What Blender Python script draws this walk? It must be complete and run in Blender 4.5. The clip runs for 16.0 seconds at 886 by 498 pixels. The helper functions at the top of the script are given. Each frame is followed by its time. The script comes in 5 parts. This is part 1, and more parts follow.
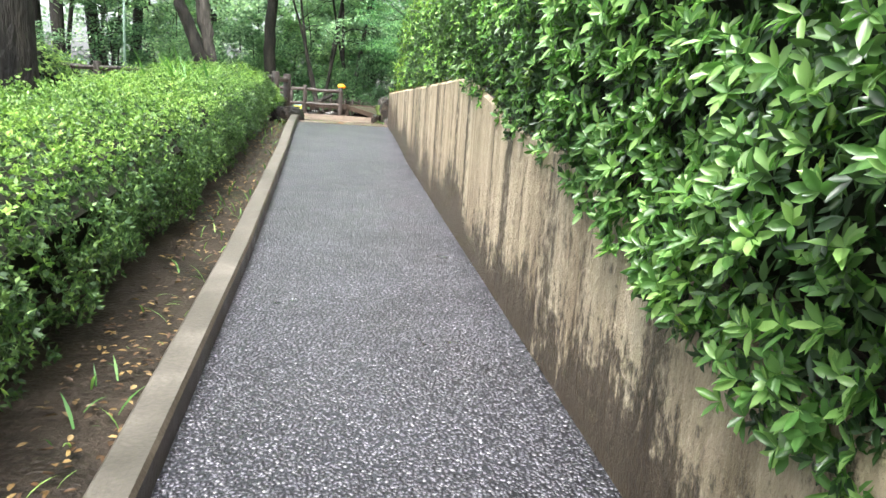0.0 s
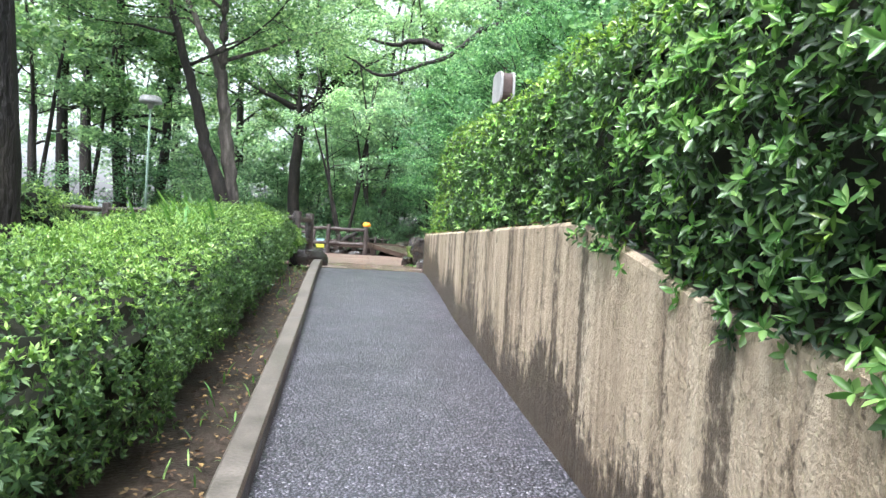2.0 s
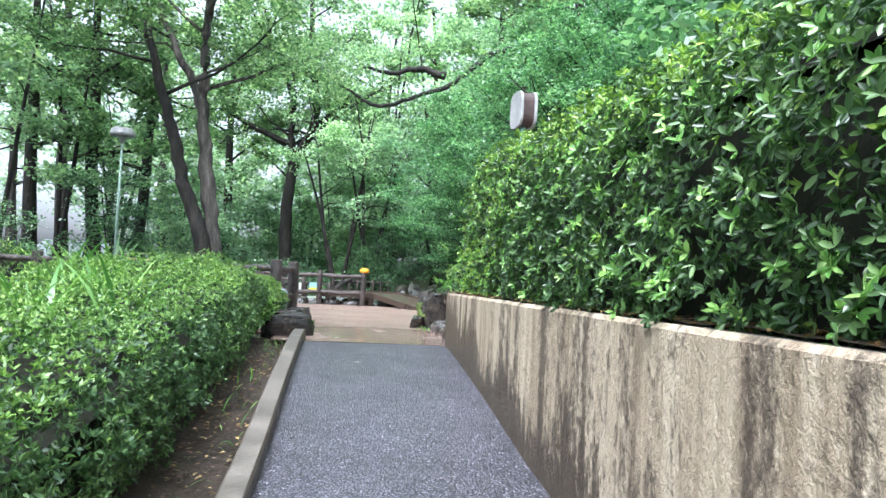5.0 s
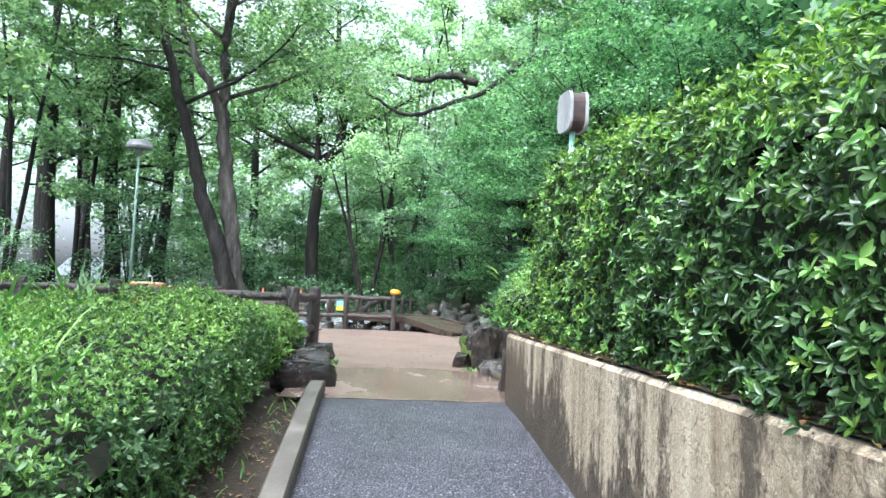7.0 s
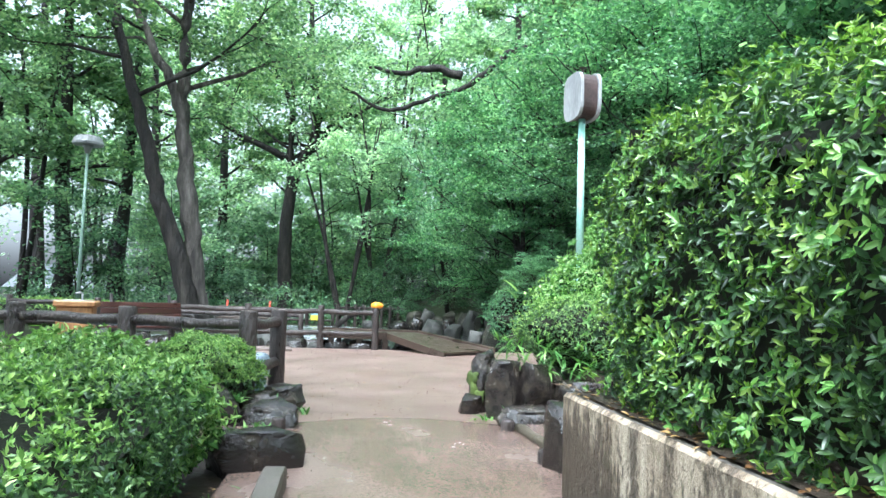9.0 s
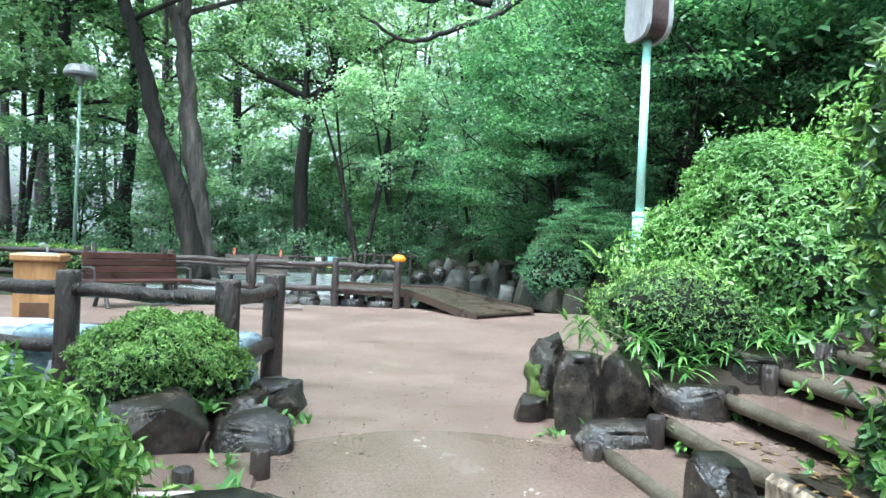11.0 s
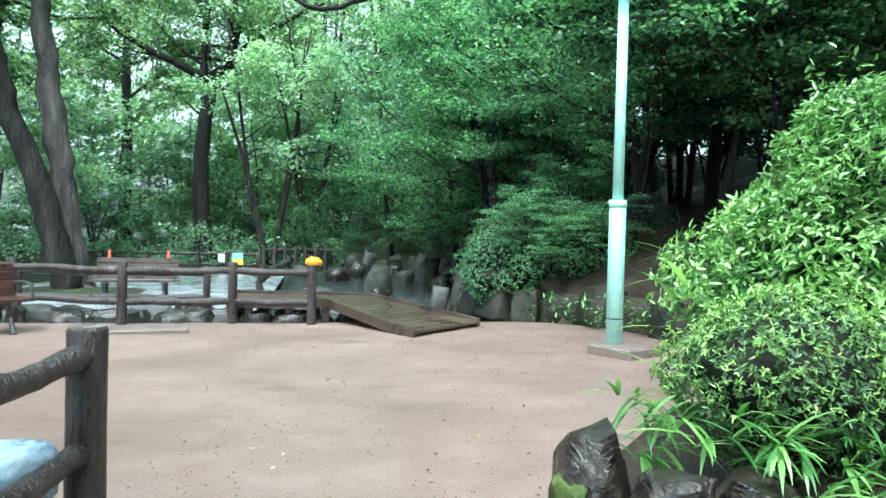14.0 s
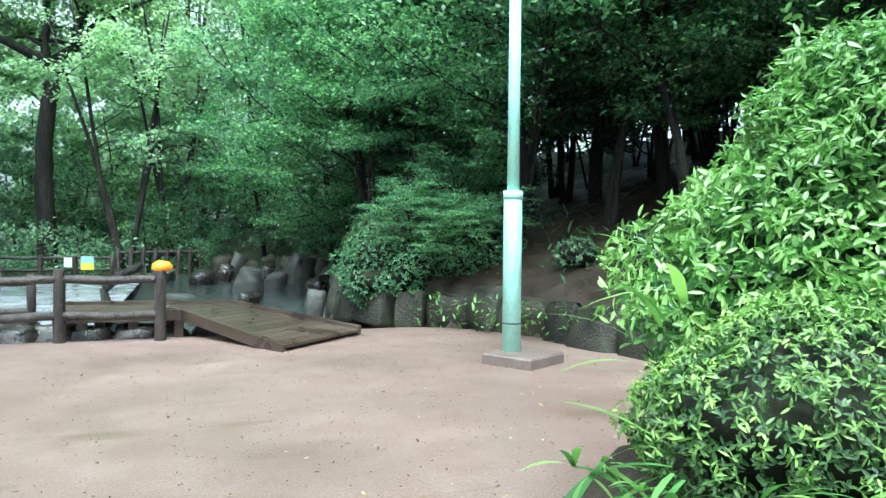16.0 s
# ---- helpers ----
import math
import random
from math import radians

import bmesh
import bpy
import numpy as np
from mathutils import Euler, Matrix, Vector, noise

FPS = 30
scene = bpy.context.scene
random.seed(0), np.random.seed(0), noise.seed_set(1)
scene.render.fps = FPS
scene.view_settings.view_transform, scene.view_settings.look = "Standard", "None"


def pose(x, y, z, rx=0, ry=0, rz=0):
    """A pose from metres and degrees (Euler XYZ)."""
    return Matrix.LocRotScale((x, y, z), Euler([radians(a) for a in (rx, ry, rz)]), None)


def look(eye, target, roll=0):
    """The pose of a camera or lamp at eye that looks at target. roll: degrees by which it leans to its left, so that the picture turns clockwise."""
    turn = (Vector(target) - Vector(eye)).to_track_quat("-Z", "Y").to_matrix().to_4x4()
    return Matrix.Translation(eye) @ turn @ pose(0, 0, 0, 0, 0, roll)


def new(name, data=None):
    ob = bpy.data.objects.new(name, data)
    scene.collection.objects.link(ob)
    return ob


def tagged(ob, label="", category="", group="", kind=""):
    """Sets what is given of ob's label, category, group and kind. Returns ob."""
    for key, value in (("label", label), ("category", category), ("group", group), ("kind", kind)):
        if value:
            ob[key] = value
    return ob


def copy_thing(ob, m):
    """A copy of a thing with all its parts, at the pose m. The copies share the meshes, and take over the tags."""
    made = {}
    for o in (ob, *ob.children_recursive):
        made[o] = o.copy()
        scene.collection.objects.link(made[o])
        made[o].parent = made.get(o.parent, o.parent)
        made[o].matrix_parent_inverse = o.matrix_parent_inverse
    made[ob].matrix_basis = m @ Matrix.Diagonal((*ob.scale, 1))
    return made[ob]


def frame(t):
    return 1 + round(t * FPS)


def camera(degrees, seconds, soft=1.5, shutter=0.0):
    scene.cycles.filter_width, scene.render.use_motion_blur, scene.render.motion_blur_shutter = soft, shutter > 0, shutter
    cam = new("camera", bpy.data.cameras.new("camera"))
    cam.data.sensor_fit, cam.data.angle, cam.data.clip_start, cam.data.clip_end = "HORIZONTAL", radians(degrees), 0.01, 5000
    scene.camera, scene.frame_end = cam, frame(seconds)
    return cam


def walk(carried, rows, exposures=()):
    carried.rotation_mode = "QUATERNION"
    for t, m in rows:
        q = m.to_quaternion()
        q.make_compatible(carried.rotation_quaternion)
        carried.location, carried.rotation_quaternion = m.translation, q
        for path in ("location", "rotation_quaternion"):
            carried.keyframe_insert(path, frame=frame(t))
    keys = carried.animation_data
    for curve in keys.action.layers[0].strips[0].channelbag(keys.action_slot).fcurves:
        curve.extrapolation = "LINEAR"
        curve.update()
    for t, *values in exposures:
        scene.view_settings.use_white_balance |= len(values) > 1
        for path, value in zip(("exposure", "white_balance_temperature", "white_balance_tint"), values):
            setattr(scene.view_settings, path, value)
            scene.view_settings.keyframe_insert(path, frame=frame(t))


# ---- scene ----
cam = camera(64.0, 16.0)
PATH = [
    (0, (-0.162, -12.304, 0.311), (0.156, -10.366, -0.066), 3.9),
    (0.5, (-0.154, -11.814, 0.353), (0.053, -9.847, 0.058), 4.0),
    (1, (-0.241, -11.405, 0.403), (-0.008, -9.427, 0.224), 3.5),
    (1.5, (-0.242, -10.917, 0.412), (0.044, -8.939, 0.348), 3.0),
    (2, (-0.273, -10.5, 0.421), (-0.026, -8.516, 0.411), 3.2),
    (2.5, (-0.261, -9.998, 0.45), (-0.035, -8.011, 0.463), 2.8),
    (3, (-0.255, -9.56, 0.501), (-0.02, -7.574, 0.534), 2.7),
    (5.5, (-0.314, -7.143, 0.701), (-0.061, -5.162, 0.812), 2.6),
    (6, (-0.34, -6.743, 0.738), (-0.09, -4.763, 0.861), 2.6),
    (6.5, (-0.282, -6.342, 0.799), (-0.086, -4.356, 0.927), 2.4),
    (7, (-0.327, -5.86, 0.864), (-0.153, -3.872, 0.996), 2.4),
    (7.5, (-0.327, -5.352, 0.916), (-0.099, -3.37, 1.056), 2.1),
    (8, (-0.383, -4.854, 0.981), (-0.141, -2.875, 1.133), 1.8),
    (10.5, (-0.415, -2.38, 1.142), (-0.187, -0.393, 1.19), 2.5),
    (11, (-0.42, -1.964, 1.199), (-0.224, 0.027, 1.185), 2.5),
    (11.5, (-0.466, -1.515, 1.229), (-0.315, 0.479, 1.178), 2.4),
    (12, (-0.439, -1.126, 1.252), (-0.264, 0.865, 1.192), 2.0),
    (12.5, (-0.403, -0.611, 1.27), (-0.172, 1.375, 1.218), 1.9),
    (13, (-0.363, -0.173, 1.301), (-0.061, 1.803, 1.254), 1.5),
    (13.5, (-0.32, 0.148, 1.343), (0.045, 2.114, 1.297), 1.3),
    (14, (-0.355, 0.418, 1.333), (0.08, 2.37, 1.293), 1.4),
    (14.5, (-0.281, 0.706, 1.303), (0.27, 2.628, 1.264), 0.9),
    (15, (-0.213, 0.976, 1.299), (0.427, 2.871, 1.259), 0.8),
    (15.5, (-0.212, 1.199, 1.319), (0.507, 3.065, 1.277), 0.6),
    (16, (-0.071, 1.472, 1.321), (0.69, 3.322, 1.281), 0.6),
]
walk(cam, [(t, look(e, g, r)) for t, e, g, r in PATH], [(0, 2.40, 6300, 8), (0.7, 2.26, 6200, 9), (3, 2.10, 5700, 13), (5.5, 2.04, 5550, 10), (8.2, 2.05, 5450, 6), (10.5, 2.0, 5250, 1), (16, 1.93, 5250, -5)])

# ---- world and sun: a bright, wet, overcast day ----
world = bpy.data.worlds.new("overcast_sky")
world.use_nodes = True
scene.world = world
wn, wl = world.node_tree.nodes, world.node_tree.links
sky = wn.new("ShaderNodeTexSky")
sky.sky_type = "NISHITA"
sky.sun_disc = False
sky.sun_elevation, sky.sun_rotation = radians(62), radians(205)
sky.air_density, sky.dust_density = 1.0, 6.0
grey = wn.new("ShaderNodeHueSaturation")
grey.inputs["Saturation"].default_value = 0.22
wl.new(sky.outputs[0], grey.inputs["Color"])
wl.new(grey.outputs[0], wn["Background"].inputs["Color"])
wn["Background"].inputs["Strength"].default_value = 0.15
sun = new("sun", bpy.data.lights.new("sun", "SUN"))
sun.data.energy, sun.data.angle, sun.data.color = 1.4, radians(30), (1.0, 0.97, 0.92)
sun.matrix_world = pose(0, 0, 30, 28, 0, -25)

# ---- small helpers ----
rng = np.random.default_rng(7)


class Shape:
    """Vertices and faces of one mesh, gathered piece by piece."""

    def __init__(self):
        self.v, self.f, self.n = [], [], 0

    def add(self, verts, faces):
        self.v.append(np.asarray(verts, float).reshape(-1, 3))
        self.f.extend([tuple(i + self.n for i in q) for q in faces])
        self.n += len(self.v[-1])
        return self

    def box(self, size, at=(0, 0, 0), turn=None, bevel=0.0):
        sx, sy, sz = [s / 2 for s in size]
        b = min(bevel, sx * 0.9, sy * 0.9, sz * 0.9)
        if b <= 0:
            c = [(x, y, z) for x in (-sx, sx) for y in (-sy, sy) for z in (-sz, sz)]
            fs = [(0, 1, 3, 2), (4, 6, 7, 5), (0, 4, 5, 1), (2, 3, 7, 6), (0, 2, 6, 4), (1, 5, 7, 3)]
        else:
            c, idx = [], {}
            for i in (-1, 1):
                for j in (-1, 1):
                    for k in (-1, 1):
                        for a, p in enumerate(((i * sx, j * (sy - b), k * (sz - b)), (i * (sx - b), j * sy, k * (sz - b)), (i * (sx - b), j * (sy - b), k * sz))):
                            idx[(i, j, k, a)] = len(c)
                            c.append(p)
            fs = []
            for s in (-1, 1):
                q = [(-1, -1), (-1, 1), (1, 1), (1, -1)]
                fs.append(tuple(idx[(s, j, k, 0)] for j, k in (q if s < 0 else q[::-1])))
                fs.append(tuple(idx[(j, s, k, 1)] for j, k in (q[::-1] if s < 0 else q)))
                fs.append(tuple(idx[(j, k, s, 2)] for j, k in (q if s < 0 else q[::-1])))
            for s in (-1, 1):
                for u in (-1, 1):
                    fs.append((idx[(s, u, -1, 0)], idx[(s, u, 1, 0)], idx[(s, u, 1, 1)], idx[(s, u, -1, 1)]))
                    fs.append((idx[(s, -1, u, 0)], idx[(s, 1, u, 0)], idx[(s, 1, u, 2)], idx[(s, -1, u, 2)]))
                    fs.append((idx[(-1, s, u, 1)], idx[(1, s, u, 1)], idx[(1, s, u, 2)], idx[(-1, s, u, 2)]))
            for i in (-1, 1):
                for j in (-1, 1):
                    for k in (-1, 1):
                        fs.append(tuple(idx[(i, j, k, a)] for a in range(3)))
        c = np.array(c)
        if turn is not None:
            c = c @ np.array(Euler([radians(a) for a in turn]).to_matrix()).T
        return self.add(c + np.array(at), fs)

    def tube(self, pts, radii, sides=8, rough=0.0, cap=True):
        pts = np.asarray(pts, float)
        n = len(pts)
        radii = np.broadcast_to(np.asarray(radii, float), (n,))
        tan = np.gradient(pts, axis=0)
        tan /= np.linalg.norm(tan, axis=1)[:, None] + 1e-9
        ref = np.array((0, 0, 1.0)) if abs(tan[0][2]) < 0.9 else np.array((1.0, 0, 0))
        vs = []
        for p, d, r in zip(pts, tan, radii):
            u = np.cross(d, ref)
            u /= np.linalg.norm(u) + 1e-9
            w = np.cross(d, u)
            a = np.arange(sides) * 2 * np.pi / sides
            rr = r * (1 + rough * rng.uniform(-1, 1, sides))
            vs.append(p + (np.cos(a) * rr)[:, None] * u + (np.sin(a) * rr)[:, None] * w)
        fs = []
        for i in range(n - 1):
            for j in range(sides):
                k = (j + 1) % sides
                fs.append((i * sides + j, i * sides + k, (i + 1) * sides + k, (i + 1) * sides + j))
        if cap:
            fs.append(tuple(range(sides))[::-1])
            fs.append(tuple((n - 1) * sides + j for j in range(sides)))
        return self.add(np.concatenate(vs), fs)

    def mesh(self, name, material, smooth=False):
        me = bpy.data.meshes.new(name)
        me.from_pydata(np.concatenate(self.v).tolist(), [], self.f)
        me.materials.append(material)
        bm = bmesh.new()
        bm.from_mesh(me)
        bmesh.ops.recalc_face_normals(bm, faces=bm.faces)
        bm.to_mesh(me)
        bm.free()
        if smooth:
            me.shade_smooth()
        return me


def fast_mesh(name, verts, quads, material, smooth=True):
    """A mesh of quads or triangles straight from arrays."""
    me = bpy.data.meshes.new(name)
    k = quads.shape[1]
    me.vertices.add(len(verts))
    me.vertices.foreach_set("co", np.asarray(verts, np.float32).ravel())
    me.loops.add(quads.size)
    me.loops.foreach_set("vertex_index", quads.astype(np.int32).ravel())
    me.polygons.add(len(quads))
    me.polygons.foreach_set("loop_start", np.arange(0, quads.size, k, dtype=np.int32))
    me.update(calc_edges=True)
    me.materials.append(material)
    if smooth:
        me.shade_smooth()
    return me


def part(name, shape, material, parent=None, label="", smooth=False):
    me = shape.mesh(name, material, smooth) if isinstance(shape, Shape) else shape
    ob = new(name, me)
    ob.parent = parent
    return tagged(ob, label=label)


def thing(name, label, category, at=(0, 0, 0), turn=0.0, group="", kind=""):
    ob = new(name)
    ob.matrix_basis = pose(*at, 0, 0, turn)
    return tagged(ob, label, category, group, kind)


def unit(v):
    return v / (np.linalg.norm(v, axis=-1, keepdims=True) + 1e-9)


def leaf_mesh(name, pts, out, material, length, width, spread=0.7, fold=0.25, droop=0.0, pointed=True, upright=0.0, cup=0.0):
    """Leaves at pts: each turned about its outward way, folded along the midrib; cup lifts the blades of a rosette outwards."""
    n = len(pts)
    nor = unit(out + spread * rng.normal(size=(n, 3)))
    nor[:, 2] += upright
    nor = unit(nor)
    ax = unit(np.cross(nor, rng.normal(size=(n, 3))))
    ax[:, 2] -= droop
    ax = unit(ax)
    if cup:
        ax = unit(ax + cup * unit(out))
        side = unit(np.cross(out + 0.3 * rng.normal(size=(n, 3)), ax))
        nor = unit(np.cross(ax, side))
    side = unit(np.cross(nor, ax))
    ln = length * rng.uniform(0.65, 1.25, (n, 1))
    wd = width * rng.uniform(0.7, 1.2, (n, 1)) * 0.5
    lift = nor * wd * fold
    if pointed:
        bend = nor * ln * 0.10
        v = np.stack([pts, pts + ax * ln * 0.32 + side * wd * 0.85 + lift, pts + ax * ln * 0.70 + side * wd * 0.8 + lift - bend * 0.4, pts + ax * ln - bend,
                      pts + ax * ln * 0.70 - side * wd * 0.8 + lift - bend * 0.4, pts + ax * ln * 0.32 - side * wd * 0.85 + lift], 1)
        base = np.arange(n)[:, None] * 6
        q = np.stack([base + np.array((0, 1, 2, 3)), base + np.array((0, 3, 4, 5))], 1).reshape(-1, 4)
    else:
        v = np.stack([pts, pts + ax * ln * 0.5 + side * wd + lift, pts + ax * ln, pts + ax * ln * 0.5 - side * wd + lift], 1)
        q = np.arange(n)[:, None] * 4 + np.array((0, 1, 2, 3))
    return fast_mesh(name, v.reshape(-1, 3), q, material)


def lump(p, scale, amount, seed=0.0):
    """Smooth noise at the points p, as an array."""
    return np.array([noise.noise(Vector((a[0] * scale + seed, a[1] * scale, a[2] * scale))) for a in p]) * amount


# ---- materials ----
def material(name, rough=0.6, metal=0.0, spec=0.5):
    m = bpy.data.materials.new(name)
    m.use_nodes = True
    nt = m.node_tree
    b = nt.nodes["Principled BSDF"]
    b.inputs["Roughness"].default_value, b.inputs["Metallic"].default_value = rough, metal
    b.inputs["Specular IOR Level"].default_value = spec
    return m, nt, b


def node(nt, kind, **inputs):
    n = nt.nodes.new(kind)
    for k, v in inputs.items():
        n.inputs[k.replace("_", " ")].default_value = v
    return n


def place(nt, scale=(1, 1, 1), local=False):
    """World-size coordinates, stretched."""
    c = nt.nodes.new("ShaderNodeTexCoord") if local else nt.nodes.new("ShaderNodeNewGeometry")
    mp = nt.nodes.new("ShaderNodeMapping")
    mp.inputs["Scale"].default_value = scale
    nt.links.new(c.outputs["Object" if local else "Position"], mp.inputs["Vector"])
    return mp.outputs[0]


def noisy(nt, scale, detail=4.0, stretch=(1, 1, 1), local=False, rough=0.55):
    n = node(nt, "ShaderNodeTexNoise", Scale=scale, Detail=detail, Roughness=rough)
    nt.links.new(place(nt, stretch, local), n.inputs["Vector"])
    return n.outputs["Fac"]


def ramp_of(nt, fac, stops):
    r = nt.nodes.new("ShaderNodeValToRGB")
    e = r.color_ramp.elements
    while len(e) < len(stops):
        e.new(0.5)
    for el, (p, c) in zip(e, stops):
        el.position = p
        el.color = (*c, 1) if len(c) == 3 else c
    nt.links.new(fac, r.inputs[0])
    return r.outputs[0]


def blend(nt, fac, a, b, how="MIX"):
    m = nt.nodes.new("ShaderNodeMix")
    m.data_type, m.blend_type = "RGBA", how
    for sock, v in ((m.inputs[0], fac), (m.inputs[6], a), (m.inputs[7], b)):
        if isinstance(v, (int, float)):
            sock.default_value = v
        elif isinstance(v, tuple):
            sock.default_value = (*v, 1)
        else:
            nt.links.new(v, sock)
    return m.outputs[2]


def relief(nt, b, fac, strength, distance):
    n = nt.nodes.new("ShaderNodeBump")
    n.inputs["Strength"].default_value, n.inputs["Distance"].default_value = strength, distance
    nt.links.new(fac, n.inputs["Height"])
    nt.links.new(n.outputs[0], b.inputs["Normal"])


def mono(nt, fac, lo, hi, to_lo, to_hi):
    m = nt.nodes.new("ShaderNodeMapRange")
    for s, v in zip(m.inputs[1:5], (lo, hi, to_lo, to_hi)):
        s.default_value = v
    nt.links.new(fac, m.inputs[0])
    return m.outputs[0]


def surface(name, stops, scale=3.0, fine=40.0, rough=(0.4, 0.7), bump=0.4, dist=0.01, stretch=(1, 1, 1), speck=None, local=False, shift=0.0, spec=0.5):
    """A mottled surface: a colour ramp over broad noise, fine grain over it, its own relief and uneven gloss."""
    m, nt, b = material(name, spec=spec)
    wide, grain = noisy(nt, scale, 6, stretch, local), noisy(nt, fine, 4, stretch, local)
    col = ramp_of(nt, wide, stops)
    col = blend(nt, 0.35, col, ramp_of(nt, grain, [(0.3, (0.25, 0.25, 0.25)), (0.7, (0.85, 0.85, 0.85))]), "OVERLAY")
    if shift:
        info = nt.nodes.new("ShaderNodeObjectInfo")
        hs = nt.nodes.new("ShaderNodeHueSaturation")
        nt.links.new(mono(nt, info.outputs["Random"], 0, 1, 1 - shift, 1 + shift), hs.inputs["Value"])
        nt.links.new(col, hs.inputs["Color"])
        col = hs.outputs[0]
    if speck:
        sp = noisy(nt, speck[0], 2)
        col = blend(nt, mono(nt, sp, speck[2], speck[2] + 0.06, 0, 1), col, speck[1])
    nt.links.new(col, b.inputs["Base Color"])
    nt.links.new(mono(nt, wide, 0.3, 0.7, *rough), b.inputs["Roughness"])
    relief(nt, b, grain, bump, dist)
    return m


def leaf_material(name, dark, light, rough=0.35, through_=0.35, patch=0.6):
    """Leaves: each one its own tint, broad patches of tint over the plant, wet gloss, light shining through."""
    m, nt, b = material(name, rough * 0.85, spec=0.55)
    geo = nt.nodes.new("ShaderNodeNewGeometry")
    col = ramp_of(nt, geo.outputs["Random Per Island"], [(0.0, tuple(a * 0.7 for a in dark)), (0.35, dark), (0.8, tuple(a * 0.35 + c * 0.65 for a, c in zip(dark, light))), (1.0, tuple(c * 1.12 for c in light))])
    big = ramp_of(nt, noisy(nt, patch, 3), [(0.3, (0.55, 0.62, 0.62)), (0.7, (1.3, 1.25, 1.1))])
    col = blend(nt, 1.0, col, big, "MULTIPLY")
    nt.links.new(col, b.inputs["Base Color"])
    tr = nt.nodes.new("ShaderNodeBsdfTranslucent")
    nt.links.new(blend(nt, 1.0, col, (1.05, 1.2, 0.75), "MULTIPLY"), tr.inputs["Color"])
    mx = nt.nodes.new("ShaderNodeMixShader")
    mx.inputs[0].default_value = through_
    nt.links.new(b.outputs[0], mx.inputs[1])
    nt.links.new(tr.outputs[0], mx.inputs[2])
    nt.links.new(mx.outputs[0], nt.nodes["Material Output"].inputs["Surface"])
    return m


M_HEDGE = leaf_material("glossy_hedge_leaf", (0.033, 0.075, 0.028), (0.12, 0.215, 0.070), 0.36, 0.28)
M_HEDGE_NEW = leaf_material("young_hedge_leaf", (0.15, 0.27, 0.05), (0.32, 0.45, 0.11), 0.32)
# fresh whorl leaves, brightened so their colour also carries the light on them
M_HEDGE_FRESH_LIT = leaf_material("lit_fresh_hedge_leaf", (0.14, 0.30, 0.085), (0.36, 0.56, 0.19), 0.32, 0.42)
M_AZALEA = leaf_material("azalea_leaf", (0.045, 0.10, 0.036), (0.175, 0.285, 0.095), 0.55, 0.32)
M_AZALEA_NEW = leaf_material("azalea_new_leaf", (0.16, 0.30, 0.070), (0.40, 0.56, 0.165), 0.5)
M_BUSH = leaf_material("light_bush_leaf", (0.060, 0.155, 0.040), (0.30, 0.51, 0.16), 0.3)
M_BUSH_NEW = leaf_material("light_bush_tip", (0.20, 0.38, 0.09), (0.42, 0.60, 0.24), 0.3)
M_GRASS = leaf_material("bamboo_grass_blade", (0.11, 0.26, 0.07), (0.30, 0.48, 0.15), 0.4)
M_TREE = leaf_material("oak_leaf", (0.125, 0.225, 0.12), (0.37, 0.48, 0.27), 0.42, 0.58, 0.25)
M_MAPLE = leaf_material("maple_leaf", (0.085, 0.20, 0.108), (0.29, 0.48, 0.255), 0.36, 0.5, 0.4)
M_UNDER = leaf_material("understory_leaf", (0.085, 0.175, 0.105), (0.25, 0.38, 0.23), 0.4, 0.5, 0.3)
# these two leaf colours are paled to hold the haze of distance
M_FAR = leaf_material("haze_paled_leaf", (0.24, 0.37, 0.27), (0.52, 0.65, 0.48), 0.5, 0.58, 0.12)
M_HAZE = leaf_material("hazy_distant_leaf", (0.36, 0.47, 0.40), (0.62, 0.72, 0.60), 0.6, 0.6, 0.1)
# near-black: shade deep inside hedges painted as colour; dark crumbs share it
M_CORE_DARK = surface("gap_shade_and_crumbs", [(0.3, (0.008, 0.010, 0.006)), (0.7, (0.022, 0.022, 0.014))], 6, 60, (0.95, 1.0), spec=0.2)
M_BARK = surface("grey_brown_bark", [(0.3, (0.028, 0.025, 0.022)), (0.55, (0.080, 0.071, 0.062)), (0.75, (0.17, 0.155, 0.135))], 5, 16, (0.6, 0.9), 1.0, 0.09, (1, 1, 0.22), spec=0.2)
M_BARK_DARK = surface("wet_dark_bark", [(0.3, (0.007, 0.006, 0.006)), (0.55, (0.022, 0.019, 0.016)), (0.75, (0.05, 0.044, 0.036))], 5, 16, (0.5, 0.85), 1.0, 0.08, (1, 1, 0.22), spec=0.2)
M_SOIL = surface("wet_dark_soil", [(0.3, (0.018, 0.013, 0.009)), (0.6, (0.038, 0.028, 0.020)), (0.8, (0.075, 0.056, 0.042))], 2.5, 45, (0.35, 0.8), 0.8, 0.02, spec=0.2)
M_FOREST = surface("forest_floor", [(0.3, (0.014, 0.016, 0.008)), (0.5, (0.024, 0.028, 0.014)), (0.75, (0.04, 0.06, 0.022))], 0.8, 18, (0.6, 0.9), 0.8, 0.03, spec=0.2)
M_ROCK = surface("wet_dark_stone", [(0.30, (0.007, 0.0055, 0.005)), (0.50, (0.020, 0.0155, 0.013)), (0.64, (0.042, 0.034, 0.024)), (0.80, (0.13, 0.11, 0.095))], 9, 46, (0.10, 0.30), 1.0, 0.012, shift=0.3, spec=0.55)
M_ROCK_PALE = surface("pale_stone", [(0.28, (0.022, 0.022, 0.019)), (0.6, (0.06, 0.058, 0.05)), (0.8, (0.14, 0.135, 0.12))], 4, 40, (0.3, 0.7), 0.9, 0.025, shift=0.3)
